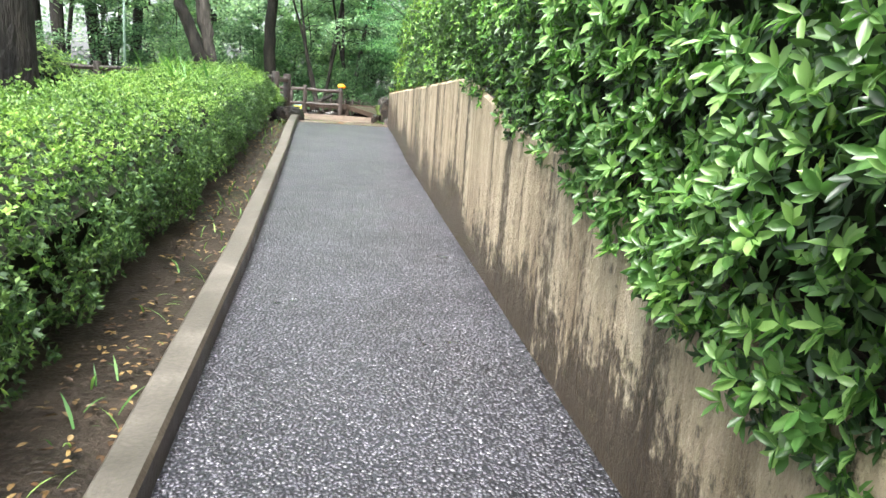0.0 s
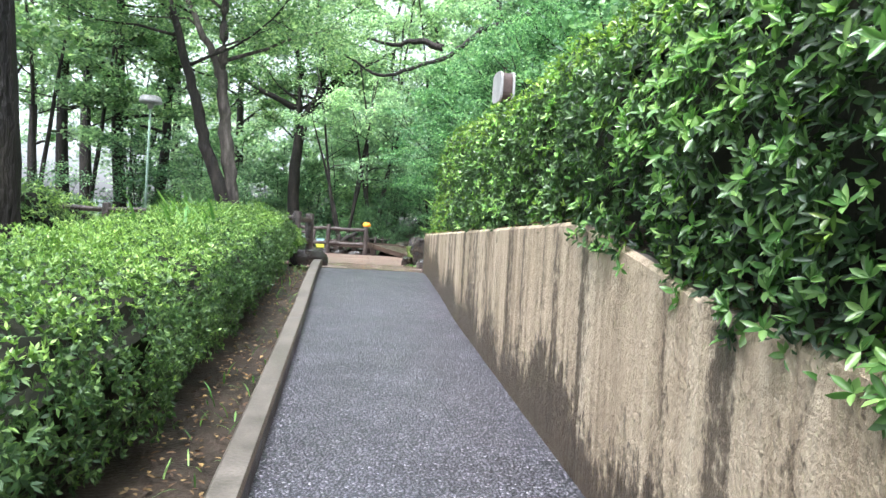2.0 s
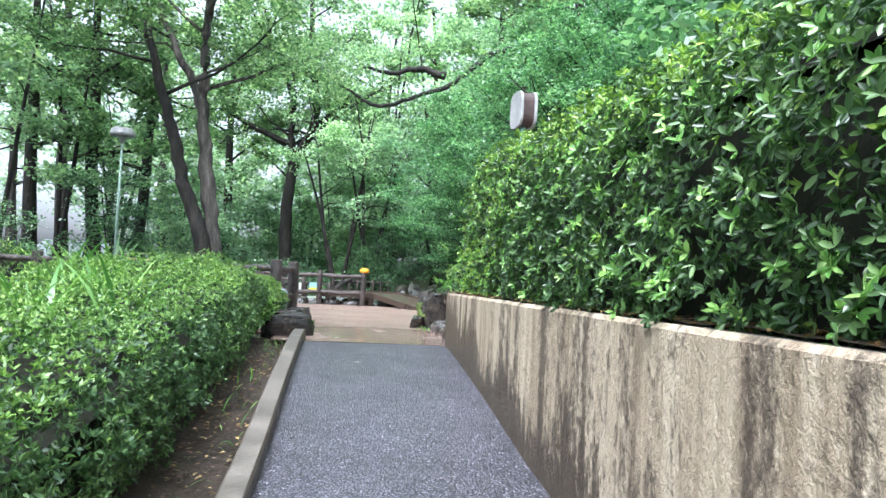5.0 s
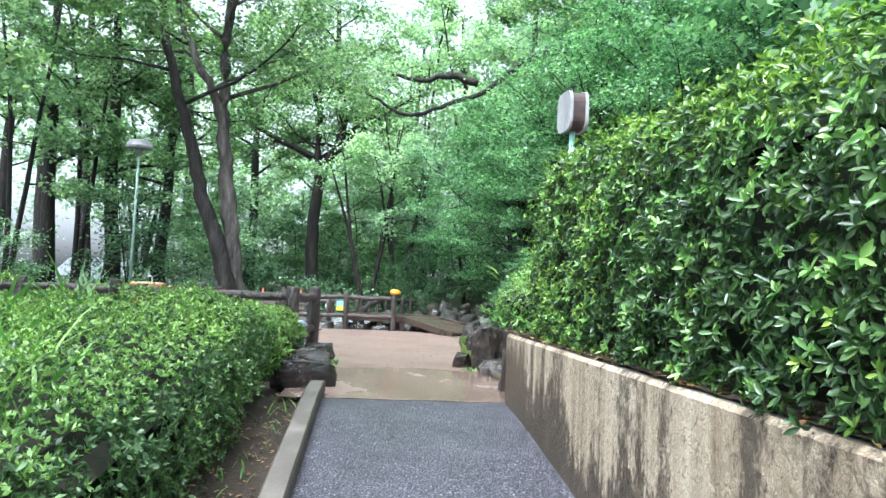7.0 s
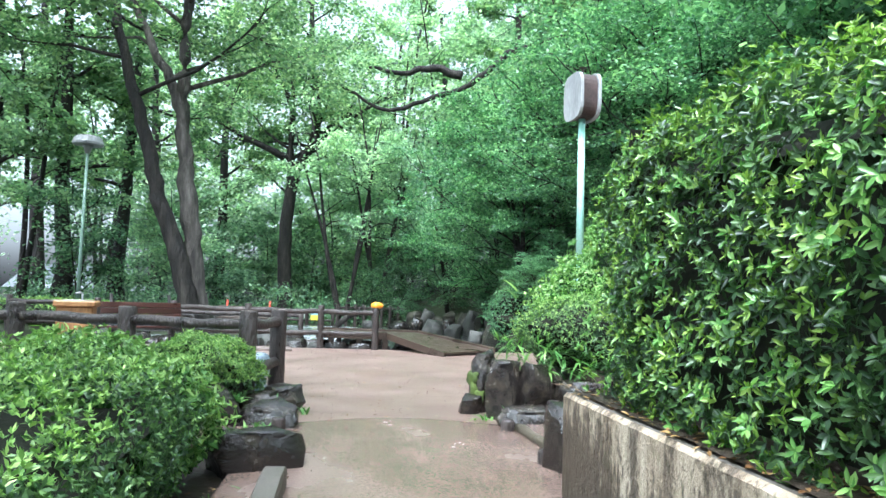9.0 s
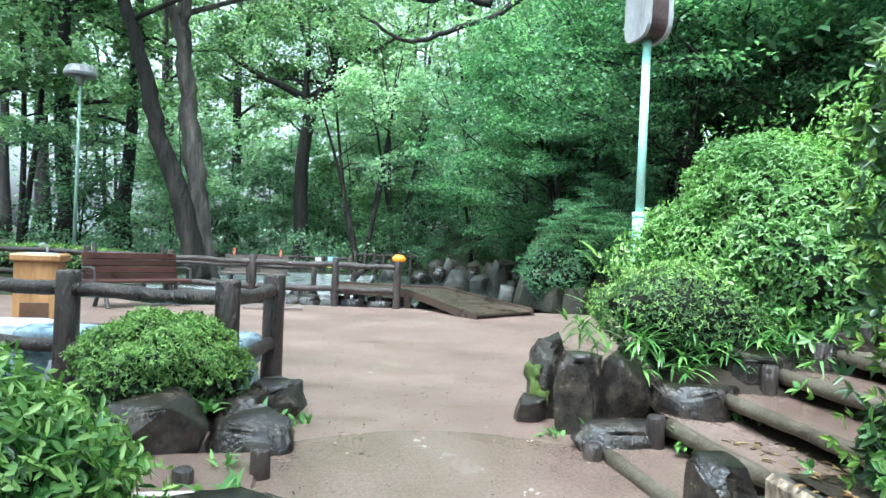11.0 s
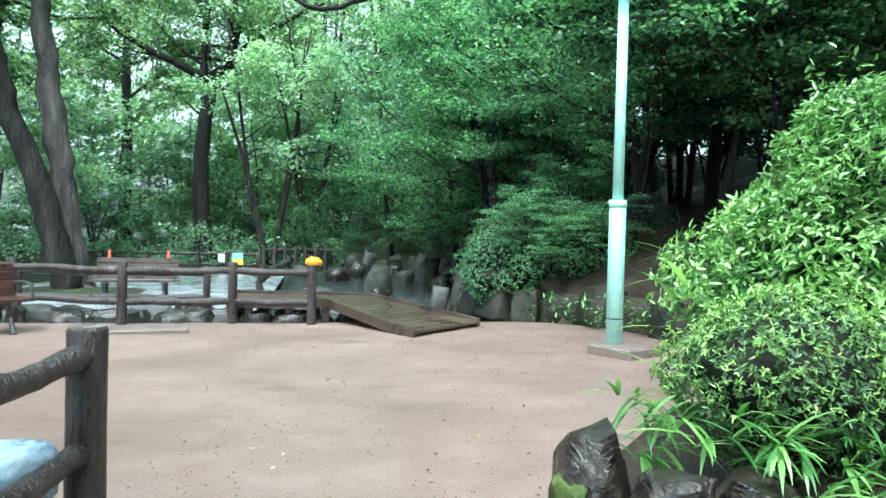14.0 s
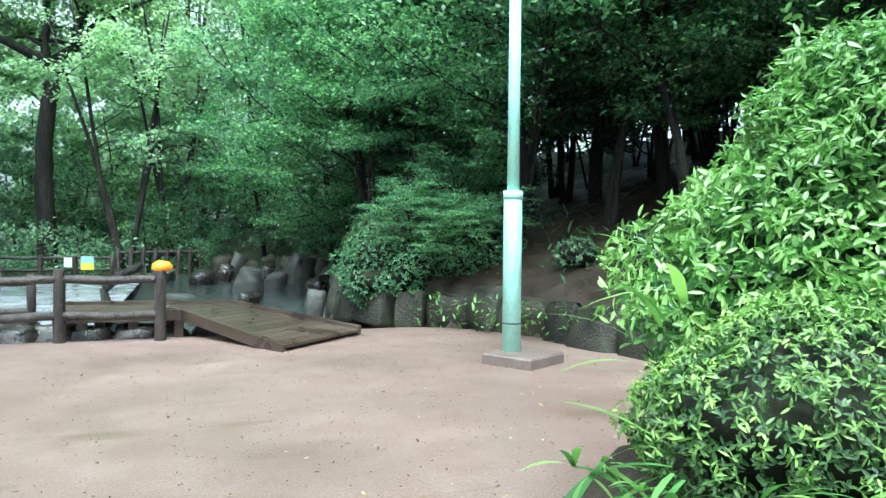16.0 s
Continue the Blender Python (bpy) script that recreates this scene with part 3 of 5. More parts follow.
# ---- hedges and bushes ----
def hedge(name, label, cells, material_, young, length, width, per_m2, young_share, group="", pointed=True, whorl=5, clump=(0.10, 0.09)):
    """cells: rows of (point grid, outward grid) patches that make the clipped surface. A near-black core under the
    leaves stands for the shade in the gaps.
    """
    root = thing(name, label, "hedge", group=group)
    body = Shape()
    pts, outs, fresh, fouts = [], [], [], []
    for grid, normal, lit in cells:
        g, nn = np.array(grid), np.array(normal)
        r, c = g.shape[:2]
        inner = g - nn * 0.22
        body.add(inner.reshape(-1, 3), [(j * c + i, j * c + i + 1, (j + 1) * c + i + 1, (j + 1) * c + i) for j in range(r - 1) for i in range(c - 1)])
        for j in range(r - 1):
            for i in range(c - 1):
                a, b, d = g[j, i], g[j, i + 1], g[j + 1, i]
                area = np.linalg.norm(np.cross(b - a, d - a))
                n = rng.poisson(area * per_m2 / whorl)
                if n == 0:
                    continue
                u, v = rng.random((n, 1)), rng.random((n, 1))
                p = a + (b - a) * u + (d - a) * v
                h = lump(p, 1.8, clump[0]) + lump(p, 5.0, clump[1], 5)
                o = np.repeat(nn[j, i][None], n, 0)
                p = p + o * (h[:, None] + rng.uniform(-0.10, 0.03, (n, 1)))
                o = unit(o + rng.normal(0, 0.38, (n, 3)) + np.array((0, 0, 0.25)))
                p, o = np.repeat(p, whorl, 0), np.repeat(o, whorl, 0)
                n *= whorl
                # lit faces get more bright leaves: young growth, plus light put into colour
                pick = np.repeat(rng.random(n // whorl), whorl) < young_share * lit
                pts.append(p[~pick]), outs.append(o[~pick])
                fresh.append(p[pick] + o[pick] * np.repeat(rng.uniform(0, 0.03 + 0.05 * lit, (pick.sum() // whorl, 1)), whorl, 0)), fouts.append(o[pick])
    part("twig_body", body, M_CORE_DARK, root)
    part("leaves", leaf_mesh("leaves", np.concatenate(pts), np.concatenate(outs), material_, length, width, 0.3, pointed=pointed, cup=0.55), None, root)
    if sum(len(f) for f in fresh):
        part("new_growth", leaf_mesh("new_growth", np.concatenate(fresh), np.concatenate(fouts), young, length * 0.85, width * 0.8, 0.3, pointed=pointed, cup=0.8), None, root, "bright yellow-green young leaves")
    return root


def hedge_profile(ys, section, side=1.0):
    """A patch from cross-sections along y; section(y) gives a list of (x, z). Outward is worked out from the section."""
    grid, normal = [], []
    for y in ys:
        s = section(y)
        row, nr = [], []
        for i, (x, z) in enumerate(s):
            a, b = s[max(0, i - 1)], s[min(len(s) - 1, i + 1)]
            dx, dz = b[0] - a[0], b[1] - a[1]
            l = math.hypot(dx, dz) or 1
            row.append((x, y, z)), nr.append((-dz / l * side, 0.0, dx / l * side))
        grid.append(row), normal.append(nr)
    return grid, normal


def right_section(y, lo, hi):
    """The tall hedge on the wall: face from the wall's top, rounding over at about two metres."""
    t = wall_top_z(y)
    top = float(np.interp(y, (-16, -9, -6.3, -3.7, -2, 0.7), (1.68, 1.60, 1.64, 1.73, 1.86, 2.03)))
    over = float(np.interp(y, (-13, -10.5, -8, -5, -2), (0.22, 0.19, 0.15, 0.10, 0.03)))
    full = [(0.93 - over, t - 0.01 - float(np.interp(y, (-13, -11.5, -10.5, -7, -3), (0.26, 0.16, 0.09, 0.05, 0.0)))), (0.90 - over, t + (top - t) * 0.18), (0.92 - over, t + (top - t) * 0.5), (0.95 - over * 0.8, t + (top - t) * 0.75), (1.02 - over * 0.5, top - 0.09), (1.15, top), (1.55, top + 0.02)]
    return full[lo:hi]


ys = np.arange(-13.1, 0.11, 0.25)
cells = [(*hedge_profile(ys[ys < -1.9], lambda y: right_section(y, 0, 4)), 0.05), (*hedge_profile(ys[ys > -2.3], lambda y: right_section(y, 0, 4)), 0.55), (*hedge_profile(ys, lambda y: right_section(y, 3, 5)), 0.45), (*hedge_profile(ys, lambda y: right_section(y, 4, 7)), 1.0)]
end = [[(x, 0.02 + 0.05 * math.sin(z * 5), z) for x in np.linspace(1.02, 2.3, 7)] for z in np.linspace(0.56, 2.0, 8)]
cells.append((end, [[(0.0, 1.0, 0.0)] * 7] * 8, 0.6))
# the corner above the head of the ramp, where the young leaves catch the light
tall_hedge = hedge("tall_hedge", "tall glossy-leaved hedge growing along the concrete wall's top", cells, M_HEDGE, M_HEDGE_NEW, 0.045, 0.018, 4500, 0.6)


def whorls(root, y0, y1, per_m, leaves, length, width):
    """Whorls of fresh leaves on the hedge's face, and some that hang over the wall's top."""
    p, o = [], []
    for _ in range(int((y1 - y0) * per_m)):
        y, k = rng.uniform(y0, y1), rng.uniform(0, 1)
        s = right_section(y, 0, 5)
        x = float(np.interp(k * 4, range(5), [a[0] for a in s]))
        z = float(np.interp(k * 4, range(5), [a[1] for a in s]))
        q = np.array([[x, y, z]])
        x -= float((lump(q, 1.8, 0.10) + lump(q, 5.0, 0.09, 5))[0]) + rng.uniform(-0.03, 0.05)
        n = rng.normal(0, 0.3, 3) + np.array((-1.0, -0.25, 0.45))
        p += [(x, y, z)] * leaves
        o += [n / np.linalg.norm(n)] * leaves
    part("fresh_whorl", leaf_mesh("fresh_whorl", np.array(p), np.array(o), M_HEDGE_FRESH_LIT, length, width, 0.25, 0.3, cup=0.5), None, root, "bright green whorls of fresh leaves")


whorls(tall_hedge, -13.1, -9.6, 700, 7, 0.052, 0.022)
whorls(tall_hedge, -9.6, -7.8, 220, 7, 0.048, 0.020)
whorls(tall_hedge, -7.8, -3.0, 60, 7, 0.046, 0.019)
whorls(tall_hedge, -3.0, 0.05, 90, 7, 0.044, 0.018)


def left_section(y, lo, hi):
    z = path_z(min(y, 0))
    top = z + float(np.interp(y, (-15, -8, -2, 1.0), (0.70, 0.72, 0.74, 0.72)))
    full = [(-1.26, z + 0.06), (-1.18, z + 0.22), (-1.13, z + 0.46), (-1.20, top - 0.07), (-1.36, top - 0.01), (-1.9, top + 0.04), (-2.5, top + 0.03), (-2.75, top - 0.06), (-2.85, z + 0.3)]
    return full[lo:hi]


ys = np.arange(-13.0, -0.05, 0.25)
# leaf mix also paints the light: dark side, bright young top
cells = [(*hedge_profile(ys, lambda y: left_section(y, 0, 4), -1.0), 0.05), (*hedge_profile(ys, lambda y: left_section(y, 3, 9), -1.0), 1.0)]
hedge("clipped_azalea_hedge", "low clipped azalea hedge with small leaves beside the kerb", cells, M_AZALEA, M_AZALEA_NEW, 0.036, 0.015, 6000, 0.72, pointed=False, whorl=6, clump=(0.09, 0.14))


def bush(name, label, centre, size, material_, young, length, width, count, young_share, uneven=0.22, seed=0.0, base=0.0, group="", whorl=5):
    """A rounded, uneven bush: near-black core as shade between the leaves, stems, leaves over it and young tips that
    stand out.
    """
    root = thing(name, label, "bush", (centre[0], centre[1], base), group=group)
    sz = np.array(size)

    def at(d, inset=0.0):
        r = 1 + lump(d, 1.6, uneven, seed) + lump(d, 4.0, uneven * 0.6, seed + 9) - inset
        p = d * r[:, None] * sz
        p[:, 2] = np.maximum(p[:, 2] + (centre[2] - base), 0.02)
        return p
    bm = bmesh.new()
    bmesh.ops.create_icosphere(bm, subdivisions=4, radius=1)
    d = np.array([v.co[:] for v in bm.verts])
    q = np.array([[v.index for v in f.verts] for f in bm.faces])
    bm.free()
    part("twig_body", fast_mesh("twig_body", at(d, 0.2), q, M_CORE_DARK), None, root)
    d = unit(rng.normal(size=(count // whorl, 3)))
    d = d[d[:, 2] > -0.75]
    p = at(d) * (1 - np.abs(rng.normal(0, 0.065, (len(d), 1))))
    d = unit(d + rng.normal(0, 0.4, d.shape) + np.array((0, 0, 0.3)))
    part("leaves", leaf_mesh("leaves", np.repeat(p, whorl, 0), np.repeat(d, whorl, 0), material_, length, width, 0.3, cup=0.5), None, root)
    k = int(count * young_share)
    d = unit(rng.normal(size=(k * 2, 3)) + np.array((0, 0, 0.5)))
    d = d[d[:, 2] > -0.1][:k]
    sprig = at(d) * (1 + rng.uniform(0, 0.04, (len(d), 1)))
    tips = np.repeat(sprig, 4, 0) + np.repeat(d, 4, 0) * rng.uniform(0, length * 0.7, (len(d) * 4, 1))
    part("new_growth", leaf_mesh("new_growth", tips, np.repeat(d, 4, 0), young, length, width * 0.8, 0.9, upright=0.3), None, root, "pale yellow-green young shoots")
    return root


def shoots(root, where, count, height, leaves):
    """Single upright shoots standing out of a bush."""
    p, o = [], []
    for _ in range(count):
        x, y, z = where()
        h = height * rng.uniform(0.5, 1.2)
        lean = rng.normal(0, 0.12, 2)
        for k in np.linspace(0.1, 1, leaves):
            p.append((x + lean[0] * k, y + lean[1] * k, z + h * k))
            o.append((*rng.normal(0, 0.7, 2), 0.5))
    tagged(part("shoot_growth", leaf_mesh("shoot_growth", np.array(p), np.array(o), M_BUSH_NEW, 0.055, 0.02, 0.4), None, root, "thin upright young shoots"), kind="stuff")


big_bush = bush("light_green_bush", "large light-green bush with fresh shoots behind the stones", (3.32, 3.4, 1.12), (1.62, 0.82, 1.02), M_BUSH, M_BUSH_NEW, 0.050, 0.022, 56000, 0.10, 0.2, 2.0, 0.4)
shoots(big_bush, lambda: ((lambda a, r: (r * 1.6 * math.cos(a), r * 0.8 * math.sin(a), 0.76 + 1.04 * math.sqrt(max(0, 1 - r * r))))(rng.uniform(0, 6.28), rng.uniform(0, 0.85))), 110, 0.30, 9)
bush("small_leaved_azalea", "dense small-leaved azalea below the large bush", (1.95, 3.05, 0.72), (0.72, 0.42, 0.42), M_AZALEA, M_AZALEA_NEW, 0.028, 0.011, 20000, 0.06, 0.16, 31.0, 0.4)
bush("young_leafy_bush", "loose bush with larger bright leaves beside the ramp's head", (-1.86, 0.25, 0.32), (0.66, 0.72, 0.42), M_BUSH, M_AZALEA_NEW, 0.056, 0.025, 13000, 0.08, 0.2, 4.0, -0.1)
bush("small_round_bush", "small rounded azalea bush at the fence corner", (-1.72, 2.68, 0.34), (0.50, 0.50, 0.30), M_AZALEA, M_AZALEA_NEW, 0.034, 0.014, 12000, 0.26, 0.30, 6.0, 0.05)


# ---- stones ----
def rock_shape(size, seed, cuts=11, rough=0.055, square=0.42, bite=1.0):
    r = random.Random(seed)
    bm = bmesh.new()
    bmesh.ops.create_icosphere(bm, subdivisions=4 if seed < 20 else 3, radius=1)
    for v in bm.verts:
        v.co = Vector([abs(c) ** square * (1 if c > 0 else -1) for c in v.co])
    for i in range(cuts):
        n = Vector((r.uniform(-0.2, 0.2), r.uniform(-0.3, 0.1), 1)).normalized() if i == 0 else Vector((r.uniform(-1, 1), r.uniform(-1, 1), r.uniform(-0.35, 0.9))).normalized()
        d = 0.66 if i == 0 else r.uniform(0.78, 1.12) * bite
        for v in bm.verts:
            k = v.co.dot(n) - d
            if k > 0:
                v.co -= n * k
    for v in bm.verts:
        p = v.co * 2.2 + Vector((seed * 3.1, 0, 0))
        v.co *= 1 + rough * noise.noise(p) * 1.2 + rough * 0.6 * noise.noise(p * 3.5) + rough * 0.35 * noise.noise(p * 9)
    lo = [min(v.co[i] for v in bm.verts) for i in range(3)]
    hi = [max(v.co[i] for v in bm.verts) for i in range(3)]
    vs = np.array([[(v.co[i] - (lo[i] + hi[i]) / 2) / (hi[i] - lo[i]) * size[i] for i in range(3)] for v in bm.verts])
    q = np.array([[v.index for v in f.verts] for f in bm.faces])
    bm.free()
    return vs, q


def rock(at, size, seed, turn=0.0, tilt=0.0, mat=None, label="wet dark boulder set in the ground", group="", name="boulder"):
    vs, q = rock_shape(size, seed, 14, 0.06, 0.34, 0.90) if seed < 20 else rock_shape(size, seed, 20, 0.09, 0.34, 0.84)
    me = fast_mesh(name, vs, q, mat or M_ROCK, seed < 20)
    if seed < 20:
        me.set_sharp_from_angle(angle=radians(38))
    ob = new(name, me)
    ob.matrix_basis = pose(at[0], at[1], at[2] + size[2] / 2, tilt, tilt * 0.5, turn)
    return tagged(ob, label, "boulder", group)


G = "stones at the foot of the log steps"
rock((0.87, 3.10, -0.10), (0.30, 0.42, 0.70), 3, 12, 3, label="upright wet boulder with a mossy flank", group=G)
rock((0.72, 2.88, -0.08), (0.22, 0.24, 0.26), 4, 0, 0, label="small stone at a boulder's foot", group=G)
rock((0.97, 2.62, -0.10), (0.34, 0.38, 0.64), 5, -6, 0, label="upright wet boulder with a flat top", group=G)
rock((1.30, 2.62, -0.02), (0.44, 0.40, 0.54), 6, 16, 7, label="dark sloping boulder under bamboo grass", group=G)
rock((1.14, 2.20, -0.10), (0.66, 0.32, 0.28), 7, -4, 0, label="low wet stone with a pale worn top", group=G)
rock((1.68, 2.38, -0.06), (0.60, 0.42, 0.46), 8, -14, 5, label="wet sloping boulder beside the log steps", group=G)
rock((2.22, 2.56, 0.08), (0.56, 0.42, 0.52), 9, -10, 4, label="dark wet boulder beside the log steps", group=G)
rock((2.80, 2.62, 0.25), (0.60, 0.42, 0.50), 10, 12, 0, label="dark wet boulder beside the log steps", group=G)
rock((3.40, 2.60, 0.42), (0.60, 0.42, 0.50), 19, -12, 0, label="dark wet boulder beside the log steps", group=G)
rock((1.04, 0.26, -0.12), (0.28, 0.34, 0.50), 11, 8, 0, label="dark rock at the end of the wall", group=G)
rock((0.99, 0.68, -0.12), (0.32, 0.34, 0.54), 12, 12, 0, label="dark rock at the end of the wall", group=G)
G = "stones beside the ramp's head"
rock((-1.04, 2.90, -0.10), (0.42, 0.46, 0.34), 13, 12, 0, label="wet brown stone below the fence post", group=G)
rock((-1.22, 2.58, -0.08), (0.40, 0.36, 0.30), 14, -20, 0, label="wet stone with a flat top", group=G)
rock((-1.08, 2.12, -0.12), (0.52, 0.36, 0.34), 15, 4, 0, label="square dark wet stone", group=G)
rock((-1.58, 2.02, -0.10), (0.62, 0.46, 0.42), 16, -6, 0, label="rounded dark wet boulder", group=G)
rock((-0.98, 0.72, -0.10), (0.62, 0.40, 0.34), 17, 6, 0, label="wide wet stone behind the kerb's end", group=G)
for x, y, h in ((-0.93, 1.60, 0.15), (-1.26, 1.44, 0.10)):
    post = part("short_post", Shape().tube([(0, 0, -0.2), (0, 0, h - 0.012), (0, 0, h)], [0.052, 0.050, 0.044], 12, 0.04), M_LOG, smooth=True)
    post.location = (x, y, 0)
    tagged(post, "short dark wooden post beside the ramp's head", "post", "short posts beside the ramp's head")
tread = part("tread_slab", Shape().box((0.62, 0.60, 0.07), (0, 0, 0), None, 0.015), M_APRON)
tread.matrix_basis = pose(-1.26, 1.62, -0.005, 0, 0, 6)
tagged(tread, "low wet clay tread edged by short posts", "step")


def moss(at, size, seed):
    vs, q = rock_shape(size, seed, 3, 0.3, 0.85)
    ob = new("moss_patch", fast_mesh("moss_patch", vs, q, M_MOSS))
    ob.matrix_basis = pose(*at, 0, 0, 10)
    tagged(ob, "bright green moss on a boulder's flank", "moss")


moss((0.755, 3.02, 0.30), (0.07, 0.24, 0.18), 21)
moss((0.765, 2.96, 0.20), (0.09, 0.18, 0.20), 22)
moss((0.80, 2.90, 0.14), (0.10, 0.10, 0.16), 23)
moss((-1.0, 0.62, 0.20), (0.22, 0.10, 0.03), 24)


# ---- log steps that climb to the side ----
def step_log(x, y0, y1, z, group):
    root = thing("log_step", "weathered log step held by short posts", "step", (x, 0, z), group=group)
    n = 14
    pts = [(0.10 * k / (n - 1), y1 + (y0 - y1) * k / (n - 1), 0.0) for k in range(n)]
    part("log", Shape().tube(pts, 0.047 + 0.005 * rng.normal(size=n), 12, 0.05), M_LOG_PALE, root, smooth=True)
    for yy in (y1 - 0.02, y0 + 0.25):
        part("post", Shape().tube([(-0.10, yy, -0.3), (-0.10, yy, 0.06), (-0.10, yy, 0.075)], [0.055, 0.055, 0.045], 10, 0.04), M_LOG, root, smooth=True)


G = "log steps climbing between stones"
for k in range(6):
    step_log(0.98 + k * 0.42, 0.55, 2.0 + 0.12 * k, 0.02 + k * 0.14, G)
for k in range(6):
    strip("step_tread", [[(1.02 + k * 0.42 + dx, y, 0.045 + k * 0.14 + 0.01 * noise.noise(Vector((dx * 9, y * 3, k)))) for dx in np.linspace(0, 0.43, 5)] for y in np.linspace(0.35, 2.5, 12)], M_APRON, "wet clay tread behind a log step", "step")


# ---- log-look fence ----
def post_shape(h, r=0.075):
    s = Shape()
    s.tube([(0, 0, -0.3), (0, 0, 0.02), (0, 0, h * 0.5), (0, 0, h - 0.015), (0, 0, h)], [r * 1.04, r * 1.02, r * 0.98, r * 0.97, r * 0.88], 14, 0.03)
    return s


def fence(name, label, posts, h=0.89, r=0.075, rails=(0.76, 0.33), gap=(), group="", rail_r=0.052, ground=0.0):
    root = thing(name, label, "fence", group=group)
    for x, y in posts:
        p = part("post", post_shape(h, r), M_LOG, root, smooth=True)
        p.location = (x, y, ground)
        if r > 0.08:
            part("cut_top", Shape().tube([(0, 0, h - 0.004), (0, 0, h + 0.003)], [r * 0.84, r * 0.82], 14), M_CUT_SHEEN, p, "wet cut top with sky sheen in its pale colour")
    for i, (a, b) in enumerate(zip(posts, posts[1:])):
        if i in gap:
            continue
        for z in rails:
            n = 12
            k = np.linspace(0, 1, n)[:, None]
            pts = np.array((*a, z + ground)) * (1 - k) + np.array((*b, z + ground)) * k
            pts[:, 2] += 0.008 * np.sin(k[:, 0] * 9 + i)
            part("rail", Shape().tube(pts, rail_r * (1 + 0.05 * rng.normal(size=n)), 12, 0.04), M_LOG, root, smooth=True)
    return root


fence("log_fence", "dark wet log-look fence at the corner of the open ground", [(-1.18, 3.73), (-1.355, 2.81), (-2.54, 3.25), (-3.75, 3.75), (-5.2, 4.3), (-7.2, 5.0)], 0.90, 0.085, (0.77, 0.36))
fence("bridge_fence", "dark log-look fence along the stream", [(0.03, 10.75), (-1.075, 10.91), (-2.52, 10.83), (-4.15, 11.6), (-5.9, 12.3), (-8.0, 13.0)], 0.87, 0.068, (0.74, 0.31))
fence("bridge_fence", "dark log-look fence on the bridge's far side", [(-1.6, 12.65), (-2.9, 12.7), (-4.5, 12.9), (-6.4, 13.9)], 0.72, 0.06, (0.60, 0.2))
fence("far_fence", "distant dark log fence across the path", [(-14.0, 29.5), (-11.5, 29.8), (-8.9, 30), (-7.3, 30), (-5.6, 30), (-3.7, 30), (-2.6, 30), (-1.4, 30)], 0.85, 0.09, (0.75, 0.32), ground=-0.4)
fence("far_fence", "distant tall dark paling fence by the wood", [(-1.2 + 0.42 * k, 30 + 0.15 * k) for k in range(16)], 1.1, 0.08, (0.95,), ground=-0.4)


def orange_cap():
    bm = bmesh.new()
    bmesh.ops.create_icosphere(bm, subdivisions=3, radius=1)
    for v in bm.verts:
        n = noise.noise(v.co * 2.3)
        v.co = Vector((v.co.x * 0.125 + (0.05 if v.co.x > 0.5 else 0), v.co.y * 0.11, v.co.z * 0.085 * (1.0 if v.co.z > 0 else 0.9))) * (1 + 0.22 * n)
    me = bpy.data.meshes.new("orange_cover")
    bm.to_mesh(me)
    bm.free()
    me.materials.append(M_ORANGE)
    me.shade_smooth()
    ob = new("orange_cover", me)
    ob.location = (0.03, 10.75, 0.895)
    ob.scale = (0.78, 0.78, 0.9)
    tagged(ob, "crumpled orange vinyl cover on a fence post", "cover")


orange_cap()


# ---- bridge deck over the stream ----
def bridge():
    root = thing("bridge_deck", "wet brown plank bridge sloping down to the open ground", "bridge")
    near = [np.array(p) for p in ((1.30, 9.40, 0.075), (0.30, 11.10, 0.33), (-1.15, 11.13, 0.33))]
    far = [np.array(p) for p in ((2.45, 10.43, 0.075), (1.02, 11.75, 0.33), (-1.15, 12.15, 0.33))]
    for leg, count in ((0, 12), (1, 11)):
        for k in range(count):
            a, b = k / count, (k + 0.93) / count
            vs = []
            for t in (a, b):
                for side in (near, far):
                    p = side[leg] * (1 - t) + side[leg + 1] * t
                    vs += [p - np.array((0, 0, 0.03)), p]
            part("plank", Shape().add(vs, [(0, 1, 3, 2), (4, 6, 7, 5), (0, 4, 5, 1), (2, 3, 7, 6), (0, 2, 6, 4), (1, 5, 7, 3)]), M_DECK, root)
    for side, up in ((near, -0.005), (far, 0.035)):
        vs, fs = [], []
        for i, p in enumerate(side):
            for sy, dz in ((-0.035, -0.13), (0.035, -0.13), (0.035, up + 0.01), (-0.035, up + 0.01)):
                vs.append(p + np.array((sy * 0.7, sy, dz)))
            if i:
                for j in range(4):
                    fs.append(((i - 1) * 4 + j, (i - 1) * 4 + (j + 1) % 4, i * 4 + (j + 1) % 4, i * 4 + j))
        part("side_beam", Shape().add(vs, fs + [(0, 1, 2, 3), (8, 9, 10, 11)]), M_DECK, root)
    for side in (near, far):
        for t in (0.03, 0.4, 0.8):
            p = side[1] * (1 - t) + side[2] * t
            part("pier", Shape().box((0.12, 0.12, 0.85), (p[0], p[1] + (0.08 if side is near else -0.08), -0.14), bevel=0.01), M_DECK, root)


bridge()

